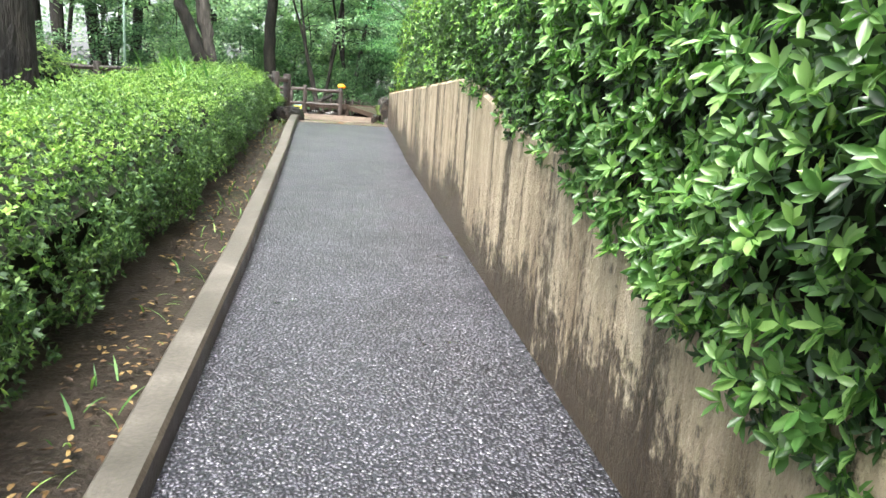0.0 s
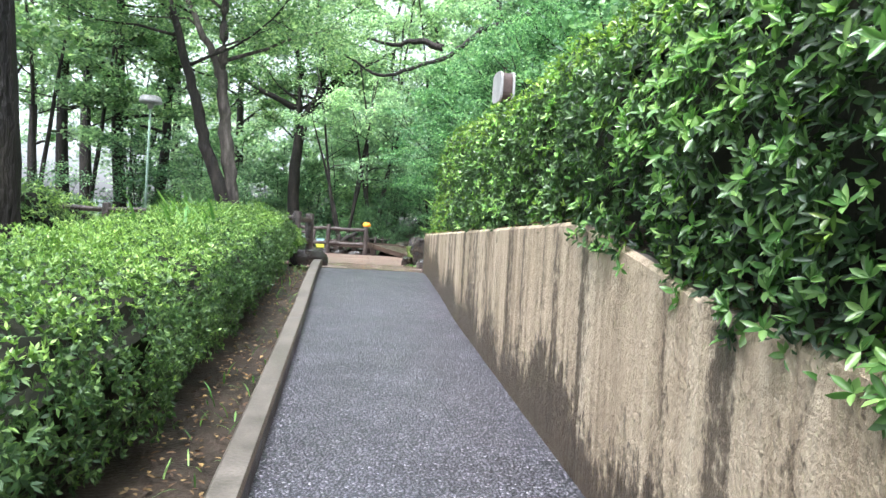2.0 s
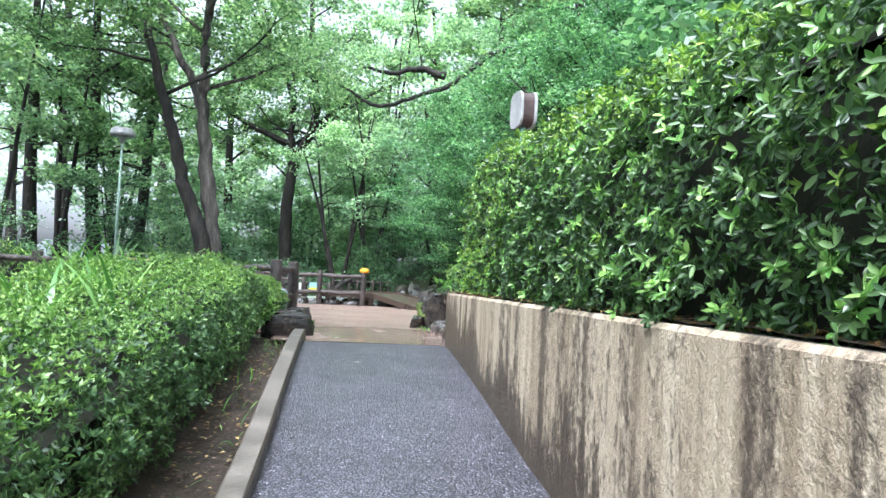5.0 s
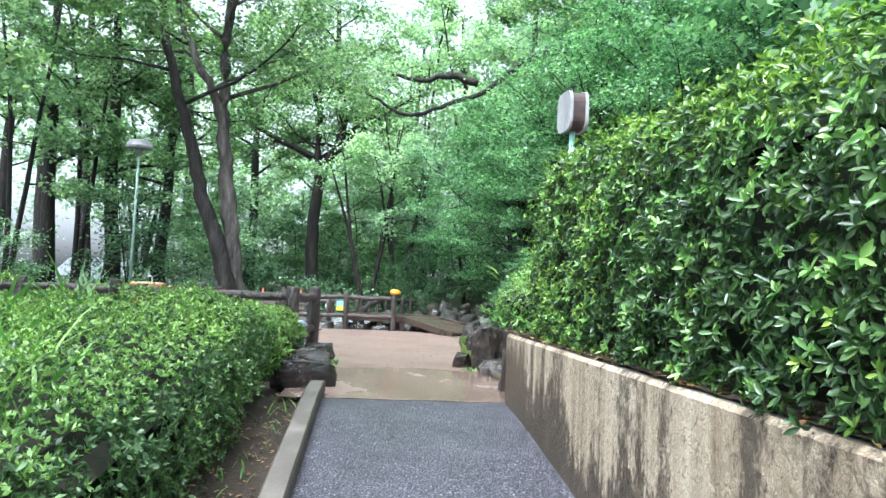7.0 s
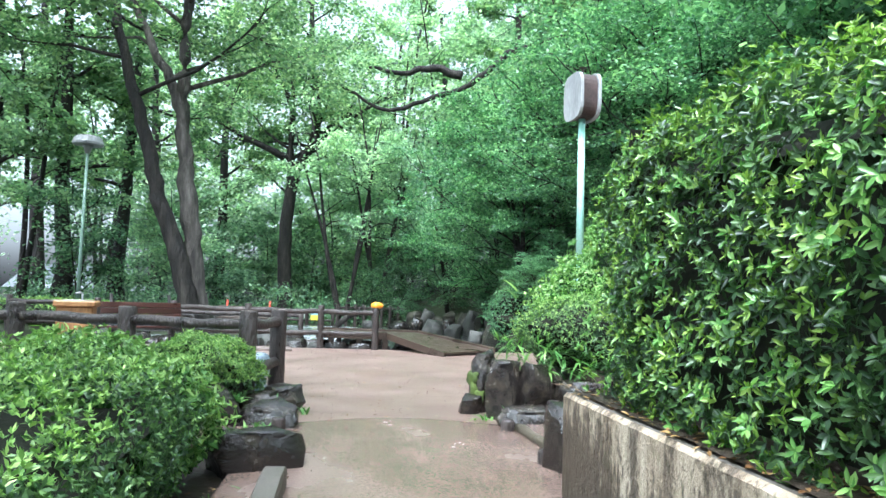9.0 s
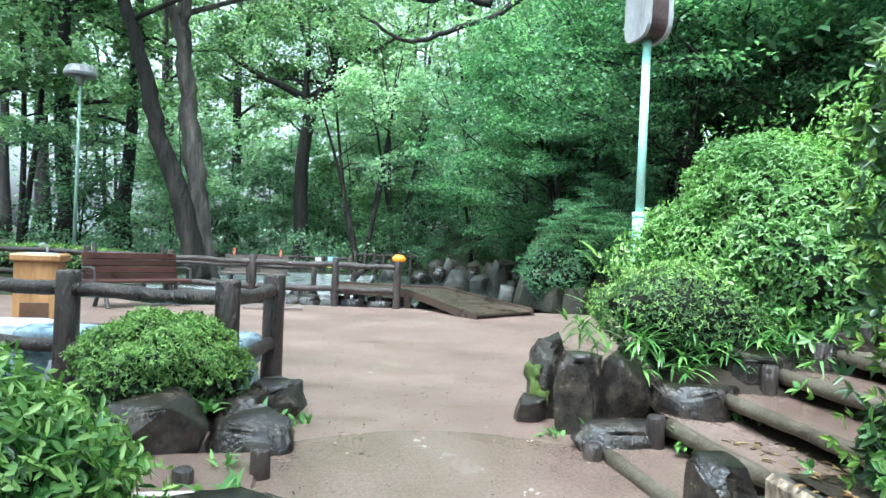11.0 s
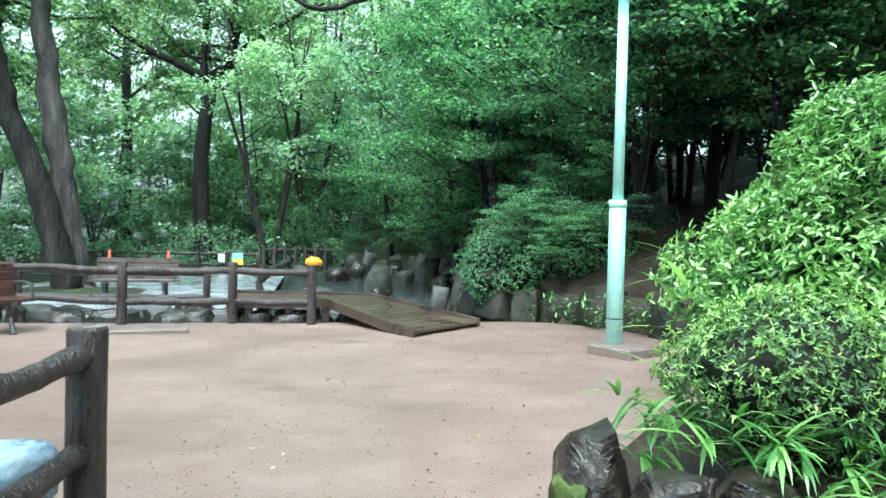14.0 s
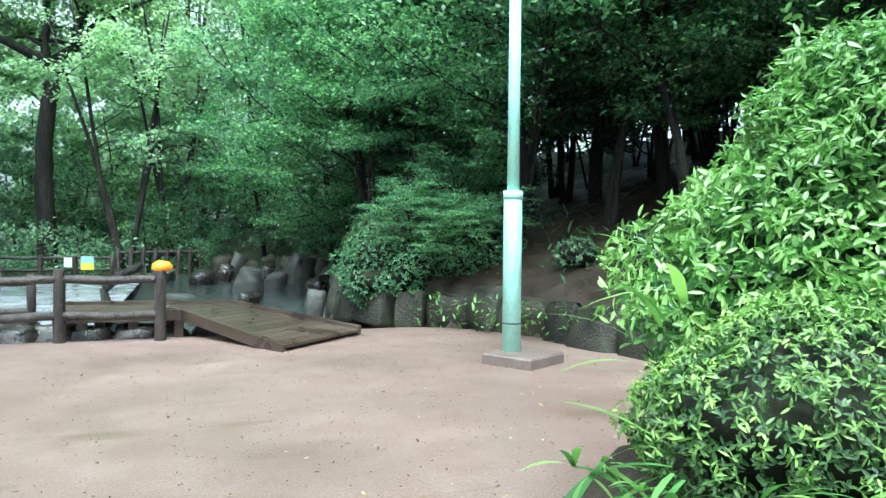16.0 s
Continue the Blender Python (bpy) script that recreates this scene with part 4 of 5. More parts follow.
# stones of the stream's edge
G = "flat stones along the stream"
for k in range(17):
    x = -6.4 + k * 0.44
    rock((x + rng.uniform(-0.06, 0.06), 11.32 + 0.12 * math.sin(k * 1.3) + (0.5 if x < -3.6 else 0), -0.28), (0.56, rng.uniform(0.34, 0.5), rng.uniform(0.32, 0.46)), 40 + k, rng.uniform(-15, 15), 0, M_ROCK if k % 3 else M_ROCK_PALE, "flat wet stone at the stream's edge", G)
for k in range(9):
    x = -5.6 + k * 0.55
    rock((x, 12.0 + 0.2 * math.sin(k * 2.1), -0.25), (0.7, 0.5, rng.uniform(0.32, 0.5)), 60 + k, rng.uniform(-25, 25), 0, M_ROCK if k % 3 else M_ROCK_PALE, "grey stone on the stream's far bank", G)
G = "rocks in the pond"
for x, y, sx, sy, sz, t in ((2.95, 13.3, 0.6, 0.4, 0.55, 20), (2.70, 14.5, 0.36, 0.34, 0.80, 10), (3.3, 15.0, 0.5, 0.5, 0.62, 40), (1.95, 17.9, 0.62, 0.36, 0.52, 30), (2.4, 21.5, 0.95, 0.7, 0.82, 15), (3.3, 22.6, 0.7, 0.6, 0.70, -15), (4.1, 20.4, 0.7, 0.6, 0.75, 0), (4.3, 18.3, 0.7, 0.6, 0.7, 25),
                            (3.9, 16.4, 0.6, 0.5, 0.7, -30), (1.4, 24.5, 0.9, 0.7, 0.7, 0), (0.3, 26.5, 0.8, 0.7, 0.6, 10), (3.0, 25.0, 0.9, 0.8, 0.7, 20), (4.8, 22.0, 0.9, 0.8, 0.9, 20), (0.2, 16.0, 1.3, 0.5, 0.26, 10), (0.9, 14.6, 0.8, 0.4, 0.3, 0), (0.6, 20.5, 0.9, 0.4, 0.28, 0), (3.2, 24.0, 0.5, 0.5, 0.8, 0), (2.2, 26.0, 0.6, 0.5, 0.8, 0)):
    rock((x, y, -0.5), (sx, sy, sz), int(x * 70 + y * 13), t, 14, M_ROCK if int(x * 10) % 3 else M_ROCK_PALE, "grey rock standing in the pond", G)
G = "rocks along the pond's bank"
for k in range(22):
    d = k / 21 * 4
    (ax, ay), (bx, by) = [((3.3, 13.2), (3.7, 14.8)), ((3.7, 14.8), (4.6, 17.8)), ((4.6, 17.8), (5.1, 21)), ((5.1, 21), (4.4, 25)), ((4.4, 25), (2.4, 28.6))][min(4, int(d * 1.24))]
    f = (d * 1.24) % 1
    rock((ax + (bx - ax) * f - 0.25 + rng.uniform(-0.1, 0.1), ay + (by - ay) * f, -0.40), (rng.uniform(0.6, 0.95), rng.uniform(0.5, 0.8), rng.uniform(0.75, 1.1)), 200 + k, rng.uniform(0, 90), 8, M_ROCK_MOSSY if k % 4 else M_ROCK_PALE, "dark rock on the pond's bank under the slope", G)
log = thing("fallen_log", "dark broken log leaning out of the pond", "log", (-0.85, 16, -0.45))
part("trunk", Shape().tube([(0.1, 0, 0), (0, 0, 0.5), (-0.05, 0, 0.72)], [0.09, 0.08, 0.06], 10, 0.06), M_BARK_DARK, log, smooth=True)
part("limb", Shape().tube([(-0.03, 0, 0.7), (0.25, 0.05, 0.95), (0.62, 0.1, 1.15)], [0.085, 0.08, 0.07], 10, 0.06), M_BARK_DARK, log, smooth=True)


# ---- stone wall at the foot of the slope ----
def slope_wall():
    root = thing("stone_slope_wall", "rough wet stone wall holding the wooded slope", "stone wall")
    line = [np.array(p) for p in ((2.9, 12.7), (3.3, 11.75), (4.25, 10.9), (4.8, 9.4), (5.0, 8.1), (5.5, 6.2), (6.2, 4.2))]
    lengths = [np.linalg.norm(b - a) for a, b in zip(line, line[1:])]

    def spot(d):
        for a, b, l in zip(line, line[1:], lengths):
            if d <= l:
                return a + (b - a) * d / l, (b - a) / l
            d -= l
        return line[-1], (line[-1] - line[-2]) / lengths[-1]
    k = 0
    for low, heights, widths, back in ((-0.12, (0.46, 0.66), (0.38, 0.92), 0.0),):
        d = 0.0
        while d < sum(lengths):
            w, h = rng.uniform(*widths), rng.uniform(*heights)
            p, way = spot(d + w / 2)
            ang = math.degrees(math.atan2(way[1], way[0]))
            vs, q = rock_shape((w * 1.04, 0.5, h + 0.12), 90 + k, 9, 0.05, 0.22)
            ob = part("stone", fast_mesh("stone", vs, q, M_ROCK_MOSSY, False), None, root)
            ob.matrix_basis = pose(p[0] - way[1] * (-0.10 - back), p[1] + way[0] * (-0.10 - back) + 0.2, low + (h + 0.12) / 2, -10 + rng.uniform(-6, 6), rng.uniform(-9, 9), ang + rng.uniform(-8, 8))
            d += w * 0.99
            k += 1


slope_wall()


# ---- poles, lamp, benches, fountain, sandbags ----
def green_pole():
    root = thing("mirror_pole", "pale green steel pole with a hooded grey box on top", "pole", (3.42, 8.05, 0))
    part("sleeve", Shape().tube([(0, 0, 0.1), (0, 0, 1.74), (0, 0, 1.78)], [0.098, 0.098, 0.075], 20), M_GREEN_PAINT, root, smooth=True)
    part("shaft", Shape().tube([(0, 0, 1.72), (0, 0, 4.35)], [0.064, 0.060], 16), M_GREEN_PAINT, root, smooth=True)
    part("collar", Shape().tube([(0, 0, 1.70), (0, 0, 1.785)], [0.105, 0.102], 20), M_GREEN_PAINT, root, smooth=True)
    part("band", Shape().tube([(0, 0, 0.40), (0, 0, 0.412)], [0.102, 0.102], 20), M_IRON, root, "thin black band")
    for s, mat, name in ((-1, M_GREY_METAL, "face_plate"), (1, M_GREY_METAL, "back_plate"), (0, M_BROWN_METAL, "box_body")):
        r = []
        for k in range(28):
            a = k * 2 * math.pi / 28
            c, q = math.cos(a), math.sin(a)
            e = 0.55
            r.append((0.36 * abs(c) ** e * (1 if c > 0 else -1), 0.41 * abs(q) ** e * (1 if q > 0 else -1)))
        w = 0.06 if s else 0.26
        off = s * 0.165
        vs = [(off + sx * w / 2, x * (1.0 if s else 0.93), 4.68 + z * (1.0 if s else 0.93)) for sx in (-1, 1) for x, z in r]
        fs = [tuple(range(28)), tuple(range(28, 56))] + [(k, (k + 1) % 28, 28 + (k + 1) % 28, 28 + k) for k in range(28)]
        ob = part(name, Shape().add(vs, fs), mat, root)
        ob.rotation_euler = (0, 0, radians(7))
    part("finial", Shape().tube([(0, 0, 5.05), (0, 0, 5.2), (0, 0, 5.22)], [0.02, 0.02, 0.08], 10), M_BROWN_METAL, root)
    slab = Shape().box((0.66, 0.60, 0.15), (0, 0, 0.04), bevel=0.02)
    ob = tagged(part("pole_footing", slab, M_SLAB), "square brown concrete footing under the green pole", "footing")
    ob.matrix_basis = pose(3.50, 7.93, 0, 0, 0, 28)


green_pole()


def street_lamp():
    root = thing("street_lamp", "slim pale green lamp post with a dish-shaped head", "lamp", (-8.15, 17.3, 0.4))
    part("pole", Shape().tube([(0, 0, -0.2), (0, 0, 2.4), (0, 0, 4.55)], [0.050, 0.044, 0.038], 14), M_LAMP_PAINT, root, smooth=True)
    part("neck", Shape().tube([(0, 0, 4.5), (0, 0, 4.62), (0, 0, 4.75)], [0.07, 0.10, 0.16], 18), M_GREY_METAL, root, smooth=True)
    part("shade", Shape().tube([(0, 0, 4.74), (0, 0, 4.80), (0, 0, 4.95), (0, 0, 5.0)], [0.40, 0.42, 0.36, 0.30], 22), M_GREY_METAL, root, smooth=False)


street_lamp()


def bench(at, turn, legs_red, label):
    """A park bench facing -y, 1.5 m long."""
    wood = M_DECK if legs_red else M_BENCH
    root = thing("bench", label, "bench", at, turn)
    for k in range(4):
        part("back_slat", Shape().box((1.52, 0.035, 0.10), (0, 0.27 + 0.022 * k, 0.46 + 0.108 * k), (-12, 0, 0), 0.008), wood, root)
    for k in range(4):
        part("seat_slat", Shape().box((1.6, 0.10, 0.04), (0, -0.16 + 0.112 * k, 0.41), None, 0.008), wood, root)
    for x in (-0.55, 0.55):
        m = M_RED if legs_red else M_IRON
        part("back_support", Shape().box((0.05, 0.045, 0.74), (x, 0.335, 0.62), (-12, 0, 0), 0.006), m, root)
        part("seat_bearer", Shape().box((0.06, 0.48, 0.05), (x, 0.02, 0.365), None, 0.006), M_IRON, root)
        part("leg", Shape().tube([(x, -0.14, 0.36), (x, -0.10, 0.2), (x, -0.2, 0.0)], [0.035, 0.03, 0.035], 8), M_IRON, root)
        part("leg", Shape().tube([(x, 0.2, 0.36), (x, 0.18, 0.2), (x, 0.3, 0.0)], [0.035, 0.03, 0.035], 8), M_IRON, root)
        part("arm_rest", Shape().tube([(x * 1.38, 0.26, 0.60), (x * 1.38, 0.0, 0.62), (x * 1.38, -0.18, 0.60), (x * 1.38, -0.2, 0.42)], 0.02, 8), M_IRON, root)


bench((-4.08, 9.67, 0.0), 42, False, "red-brown slatted park bench facing the open ground")
bench((-3.2, 15.2, -0.11), 0, True, "dark slatted bench with red supports beyond the stream")


def fountain():
    root = thing("drinking_fountain", "square yellow-brown timber drinking fountain with a small tap", "drinking fountain", (-4.28, 6.75, 0), 12)
    part("body", Shape().box((0.46, 0.46, 0.80), (0, 0, 0.40), None, 0.015), M_YELLOW_WOOD, root)
    part("top_frame", Shape().box((0.54, 0.54, 0.09), (0, 0, 0.84), None, 0.02), M_YELLOW_WOOD, root)
    part("basin", Shape().tube([(0, 0, 0.86), (0, 0, 0.89), (0, 0, 0.893)], [0.2, 0.2, 0.17], 20), M_GREY_METAL, root, smooth=False)
    part("tap", Shape().tube([(0.05, 0.05, 0.88), (0.05, 0.05, 0.98), (0.02, 0.02, 1.0), (-0.03, -0.02, 0.98)], 0.014, 8), M_GREY_METAL, root, "small chrome tap")
    # flat dark panel: the recess is only its shade in colour
    part("recess_shade_panel", Shape().box((0.30, 0.02, 0.26), (0.0, -0.228, 0.2), None, 0.004), M_RECESS_SHADE, root, "dark panel low in the front, painted as a shaded recess")
    g = thing("drain_grate", "dark iron drain grate set in a concrete frame", "drain", (-3.62, 6.78, 0.0), 10)
    for s in (-1, 1):
        part("frame_side", Shape().box((0.66, 0.07, 0.06), (0, s * 0.3, 0.02), None, 0.006), M_SLAB, g)
        part("frame_end", Shape().box((0.07, 0.53, 0.06), (s * 0.295, 0, 0.02), None, 0.006), M_SLAB, g)
    for k in range(12):
        part("bar", Shape().box((0.018, 0.52, 0.03), (-0.235 + k * 0.043, 0, 0.022)), M_IRON, g)


fountain()


def sandbags():
    bits = [(-1.55, 3.45, 0.0, 30, 0.62), (-1.95, 3.55, 0.0, -10, 0.7), (-2.45, 3.65, 0.0, 15, 0.72), (-2.95, 3.85, 0.0, 5, 0.72), (-3.45, 4.1, 0.0, 20, 0.7), (-2.1, 3.6, 0.2, 40, 0.66), (-2.75, 3.7, 0.2, -15, 0.7), (-3.2, 3.95, 0.2, 10, 0.7), (-1.62, 3.40, 0.2, -35, 0.55), (-1.48, 3.42, 0.22, 60, 0.5)]
    for k, (x, y, z, t, l) in enumerate(bits):
        bm = bmesh.new()
        bmesh.ops.create_icosphere(bm, subdivisions=4, radius=1)
        for v in bm.verts:
            c = v.co
            e = 0.6
            p = Vector([abs(a) ** e * (1 if a > 0 else -1) for a in c])
            n = noise.noise(p * 2.0 + Vector((k * 5, 0, 0))) * 0.14 + noise.noise(p * 6 + Vector((k * 3, 0, 0))) * 0.05
            v.co = Vector((p.x * l / 2, p.y * 0.22, p.z * 0.13)) * (1 + n)
            v.co.z += 0.13
        me = bpy.data.meshes.new("sandbag")
        bm.to_mesh(me)
        bm.free()
        me.materials.append(M_BAG if k % 3 else M_SHEET)
        me.shade_smooth()
        ob = new("sandbag", me)
        ob.matrix_basis = pose(x, y, z, 0, 0, t)
        tagged(ob, "pale wet sandbag piled behind the fence", "sandbag", "sandbags behind the fence")


sandbags()
slab = tagged(part("paving_slab", Shape().box((0.95, 0.6, 0.06), (0, 0, 0.02), None, 0.01), M_SLAB), "thin wet concrete slab lying by the fence", "slab")
slab.matrix_basis = pose(-2.05, 10.15, 0, 0, 0, 8)
stake = thing("marker_stake", "thin white marker stake among the shrubs", "stake", (-5.72, 4.4, -0.9))
part("shaft", Shape().box((0.06, 0.06, 1.3), (0, 0, 0.55), None, 0.01), M_WHITE, stake)
part("cap", Shape().box((0.08, 0.08, 0.08), (0, 0, 1.2), None, 0.01), M_GREEN_PAINT, stake)
notice = thing("notice_board", "small pale blue and yellow notice on the far fence", "notice", (-2.2, 29.85, -0.1))
part("upper_panel", Shape().box((0.42, 0.03, 0.24), (0, 0, 0.39), None, 0.005), M_BLUE, notice)
part("side_panel", Shape().box((0.26, 0.03, 0.34), (-0.62, 0, 0.30), None, 0.005), M_WHITE, notice)
part("lower_panel", Shape().box((0.42, 0.03, 0.24), (0, 0, 0.147), None, 0.005), M_YELLOW, notice)


# ---- trees ----
def limb_points(start, heading, length, n, wander, lift=0.0):
    p, d = np.array(start, float), unit(np.array(heading, float))
    out = [p.copy()]
    for _ in range(n):
        d = unit(d + rng.normal(0, wander, 3) + np.array((0, 0, lift)))
        p = p + d * length / n
        out.append(p.copy())
    return np.array(out)


def grow(shape, pts, r0, r1, sides):
    shape.tube(pts, np.linspace(r0, r1, len(pts)), sides, 0.04)


def clouds(tips, count, spread, flat=0.6):
    """Leaf places in loose clusters round the twigs' tips."""
    tips = np.array(tips)
    k = rng.integers(0, len(tips), count)
    return tips[k] + rng.normal(size=(count, 3)) * np.array((spread, spread, spread * flat)) * rng.uniform(0.4, 1.2, (count, 1))


def tree(name, label, height, radius, crown_from, reach, leaves, leaf, material_, bark, stems=1, limbs=9, flat=0.5, spread=0.5, trunk_path=None, kids=5, sides=10, fork=()):
    """Trunk with limbs and twigs as one mesh, and a crown of single leaves in clusters."""
    root = thing(name, label, "tree")
    wood, tips = Shape(), []
    paths = []
    if trunk_path is not None:
        paths.append((np.array(trunk_path, float), radius))
    else:
        for s in range(stems):
            a = rng.uniform(0, 6.28)
            tilt = 0.03 if stems == 1 else 0.16
            paths.append((limb_points((0, 0, -0.3), (tilt * math.cos(a), tilt * math.sin(a), 1), height * rng.uniform(0.85, 1.0), 9, 0.05), radius / math.sqrt(stems)))
    for p in fork:
        paths.append((np.array(p, float), radius * 0.55))
    for i, (pts, r) in enumerate(paths):
        if trunk_path is not None:
            for _ in range(2):
                mid = np.empty((2 * len(pts) - 2, 3))
                mid[0::2], mid[1::2] = pts[:-1] * 0.75 + pts[1:] * 0.25, pts[:-1] * 0.25 + pts[1:] * 0.75
                pts = np.concatenate([pts[:1], mid, pts[-1:]])
            pts = pts + np.concatenate([np.zeros((1, 3)), rng.normal(0, 0.03, (len(pts) - 1, 3))])
        flare = np.linspace(r, r * 0.25, len(pts))
        if i < max(1, stems):
            flare[0] *= 1.5
        wood.tube(pts, flare, sides, 0.05)
        tips.append(pts[-1])
        zs = pts[:, 2]
        for k in range(limbs):
            h = crown_from + (height - crown_from) * (k + rng.random()) / limbs
            if h > zs.max():
                continue
            j = int(np.argmin(np.abs(zs - h)))
            a = k * 2.4 + rng.uniform(-0.5, 0.5)
            ln = reach * rng.uniform(0.6, 1.1) * (1.15 - 0.6 * (h - crown_from) / max(0.1, height - crown_from))
            lp = limb_points(pts[j], (math.cos(a), math.sin(a), rng.uniform(0.1, 0.7)), ln, 6, 0.18, 0.03)
            grow(wood, lp, max(0.02, flare[j] * 0.45), 0.012, 5)
            tips += [lp[-1], lp[-2], lp[3]]
            for _ in range(kids):
                s = lp[rng.integers(2, 6)]
                a2 = a + rng.uniform(-1.4, 1.4)
                tp = limb_points(s, (math.cos(a2), math.sin(a2), rng.uniform(-0.1, 0.6)), ln * rng.uniform(0.25, 0.5), 4, 0.2)
                grow(wood, tp, 0.022, 0.006, 3)
                tips += [tp[-1], tp[-2]]
    part("trunk", wood, bark, root, smooth=True)
    p = clouds(tips, leaves, spread, flat)
    part("crown", leaf_mesh("crown", p, np.repeat(np.array([[0, 0, 1.0]]), leaves, 0), material_, leaf, leaf * 0.62, 0.55, 0.2, 0.15, False), None, root)
    return root


def plant(proto, x, y, turn, size, z=None):
    zz = land_z(x, y) if z is None else z
    c = copy_thing(proto, pose(x, y, zz - 0.05, 0, 0, turn))
    c.scale = (size, size, size * rng.uniform(0.92, 1.1))
    return c


OAK = "tall broadleaf tree in the wood"
# trees with a shape of their own
t = tree("leaning_tree", "tall tree with a dark trunk leaning beside a straight one", 15, 0.31, 6.0, 4.5, 15000, 0.16, M_TREE, M_BARK_DARK, trunk_path=[(0.12, 0, -0.3), (-0.05, 0, 0.8), (-0.5, 0, 2.2), (-1.0, 0, 3.5), (-1.32, 0, 4.85), (-1.75, 0, 6.2), (-2.3, 0.1, 7.7), (-2.75, 0.3, 9.6), (-3.1, 0.5, 13.5)], limbs=10, spread=0.6, sides=14)
t.location = (-4.95, 16.75, 0.05)
t = tree("straight_tree", "tall straight grey-barked tree with a forking limb", 17, 0.34, 6.5, 4.5, 15000, 0.16, M_TREE, M_BARK, trunk_path=[(0, 0, -0.3), (-0.18, 0, 0.8), (-0.42, 0, 2.5), (-0.62, 0, 4.0), (-0.80, 0, 5.4), (-0.92, 0, 7.0), (-0.93, 0, 9.0), (-0.8, 0.2, 12), (-0.6, 0.3, 16)], limbs=10, spread=0.6, sides=14, fork=[[(-0.85, 0, 6.0), (-1.2, 0, 7.0), (-1.9, 0.2, 8.2), (-2.6, 0.3, 9.6), (-2.9, 0.4, 11.5)]])
t.location = (-4.70, 17.2, 0.05)
t = tree("forked_tree", "slender dark tree that forks into crooked limbs", 19, 0.46, 8.5, 6.0, 18000, 0.25, M_TREE, M_BARK_DARK, trunk_path=[(0, 0, -0.5), (-0.1, 0, 3.0), (-0.2, 0, 5.5), (0.1, 0, 8.4), (1.2, 0.1, 10.2), (1.4, 0.3, 12.5), (0.8, 0.3, 15), (0.7, 0.3, 19)], limbs=10, spread=0.9, sides=12,
         fork=[[(0.0, 0, 8.0), (-0.1, 0, 10.0), (0.0, 0.1, 12.5), (-1.6, 0.2, 15.0), (-2.2, 0.2, 18)], [(1.3, 0, 10.2), (2.4, 0, 11.6), (4.2, 0, 12.5), (6.0, 0.2, 13.6)], [(0, 0, 9.2), (-1.8, 0.2, 9.9), (-4.0, 0.3, 11.0), (-6, 0.4, 13)]])
t.location = (-4.35, 37.6, -0.3)
# a great limb arching over from the wooded slope
t = tree("arching_tree", "old tree on the slope with a long dark arching limb", 17, 0.34, 8.5, 5.5, 24000, 0.17, M_TREE, M_BARK_DARK, trunk_path=[(0, 0, -0.5), (0.1, 0, 3), (0, 0, 6), (-0.2, 0, 9), (0.2, 0.2, 12), (0.4, 0.2, 16)], limbs=8, spread=0.8, sides=12,
         fork=[[(-0.1, 0, 8.6), (0.2, 0, 9.1), (-1.5, 0, 8.7), (-3.15, 0, 8.0), (-4.3, 0, 7.55), (-5.4, 0, 6.35), (-6.75, 0, 5.8), (-8.3, 0, 5.05), (-9.2, 0, 5.15), (-10.4, 0, 5.9)], [(-5.9, 0, 6.6), (-7.2, 0.3, 7.0), (-7.9, 0.4, 6.6), (-9.4, 0.6, 6.9)]])
t.location = (9.2, 22.4, 3.0)
t = tree("near_tree", "large dark-trunked tree whose crown hangs over the hedge", 12, 0.36, 4.0, 3.8, 12000, 0.115, M_TREE, M_BARK_DARK, trunk_path=[(0, 0, -0.5), (-0.1, 0, 1.5), (-0.25, 0.1, 3.5), (-0.3, 0.2, 6), (-0.2, 0.3, 9), (0, 0.3, 12)], limbs=14, spread=0.38, sides=14)
t.location = (-4.3, -2.0, -0.2)
# kinds that repeat through the wood
tall = tree("tall_tree", OAK, 17, 0.32, 5.0, 4.6, 6600, 0.25, M_TREE, M_BARK_DARK, limbs=11, spread=0.42, flat=0.4, kids=3)
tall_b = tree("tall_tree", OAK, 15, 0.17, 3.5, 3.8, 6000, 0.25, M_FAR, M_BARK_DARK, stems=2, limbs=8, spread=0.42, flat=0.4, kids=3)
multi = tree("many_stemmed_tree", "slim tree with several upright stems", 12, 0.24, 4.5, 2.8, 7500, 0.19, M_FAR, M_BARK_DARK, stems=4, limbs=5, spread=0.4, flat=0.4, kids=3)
maple = tree("maple_tree", "spreading maple with leaves in flat layers", 6.0, 0.11, 1.7, 3.4, 19000, 0.105, M_MAPLE, M_BARK_DARK, stems=2, limbs=11, flat=0.13, spread=0.36, kids=5, sides=6)
maple_far = tree("maple_tree", "spreading maple higher up the wooded slope", 6.0, 0.11, 1.7, 3.4, 5600, 0.19, M_MAPLE, M_BARK_DARK, stems=2, limbs=9, flat=0.16, spread=0.40, kids=3, sides=5)
maple_far.location = (21, 17, land_z(21, 17))
under = tree("young_tree", "young leafy tree in the undergrowth", 4.5, 0.07, 0.5, 1.7, 3000, 0.17, M_UNDER, M_BARK_DARK, stems=3, limbs=7, flat=0.5, spread=0.40, sides=5, kids=3)
pale = tree("young_tree", "leafy tree deep in the wood, paled for haze", 6.5, 0.09, 0.8, 2.6, 5200, 0.25, M_FAR, M_BARK_DARK, stems=2, limbs=9, flat=0.4, spread=0.5, sides=6)
pale.location = (-5.5, 43, -0.5)
tall.location, tall_b.location, multi.location, maple.location, under.location = (-13.8, 24, 0.4), (-12.6, 24, 0.4), (-1.0, 32, -0.3), (5.0, 15.4, land_z(5.0, 15.4)), (-9.5, 21, 0.3)
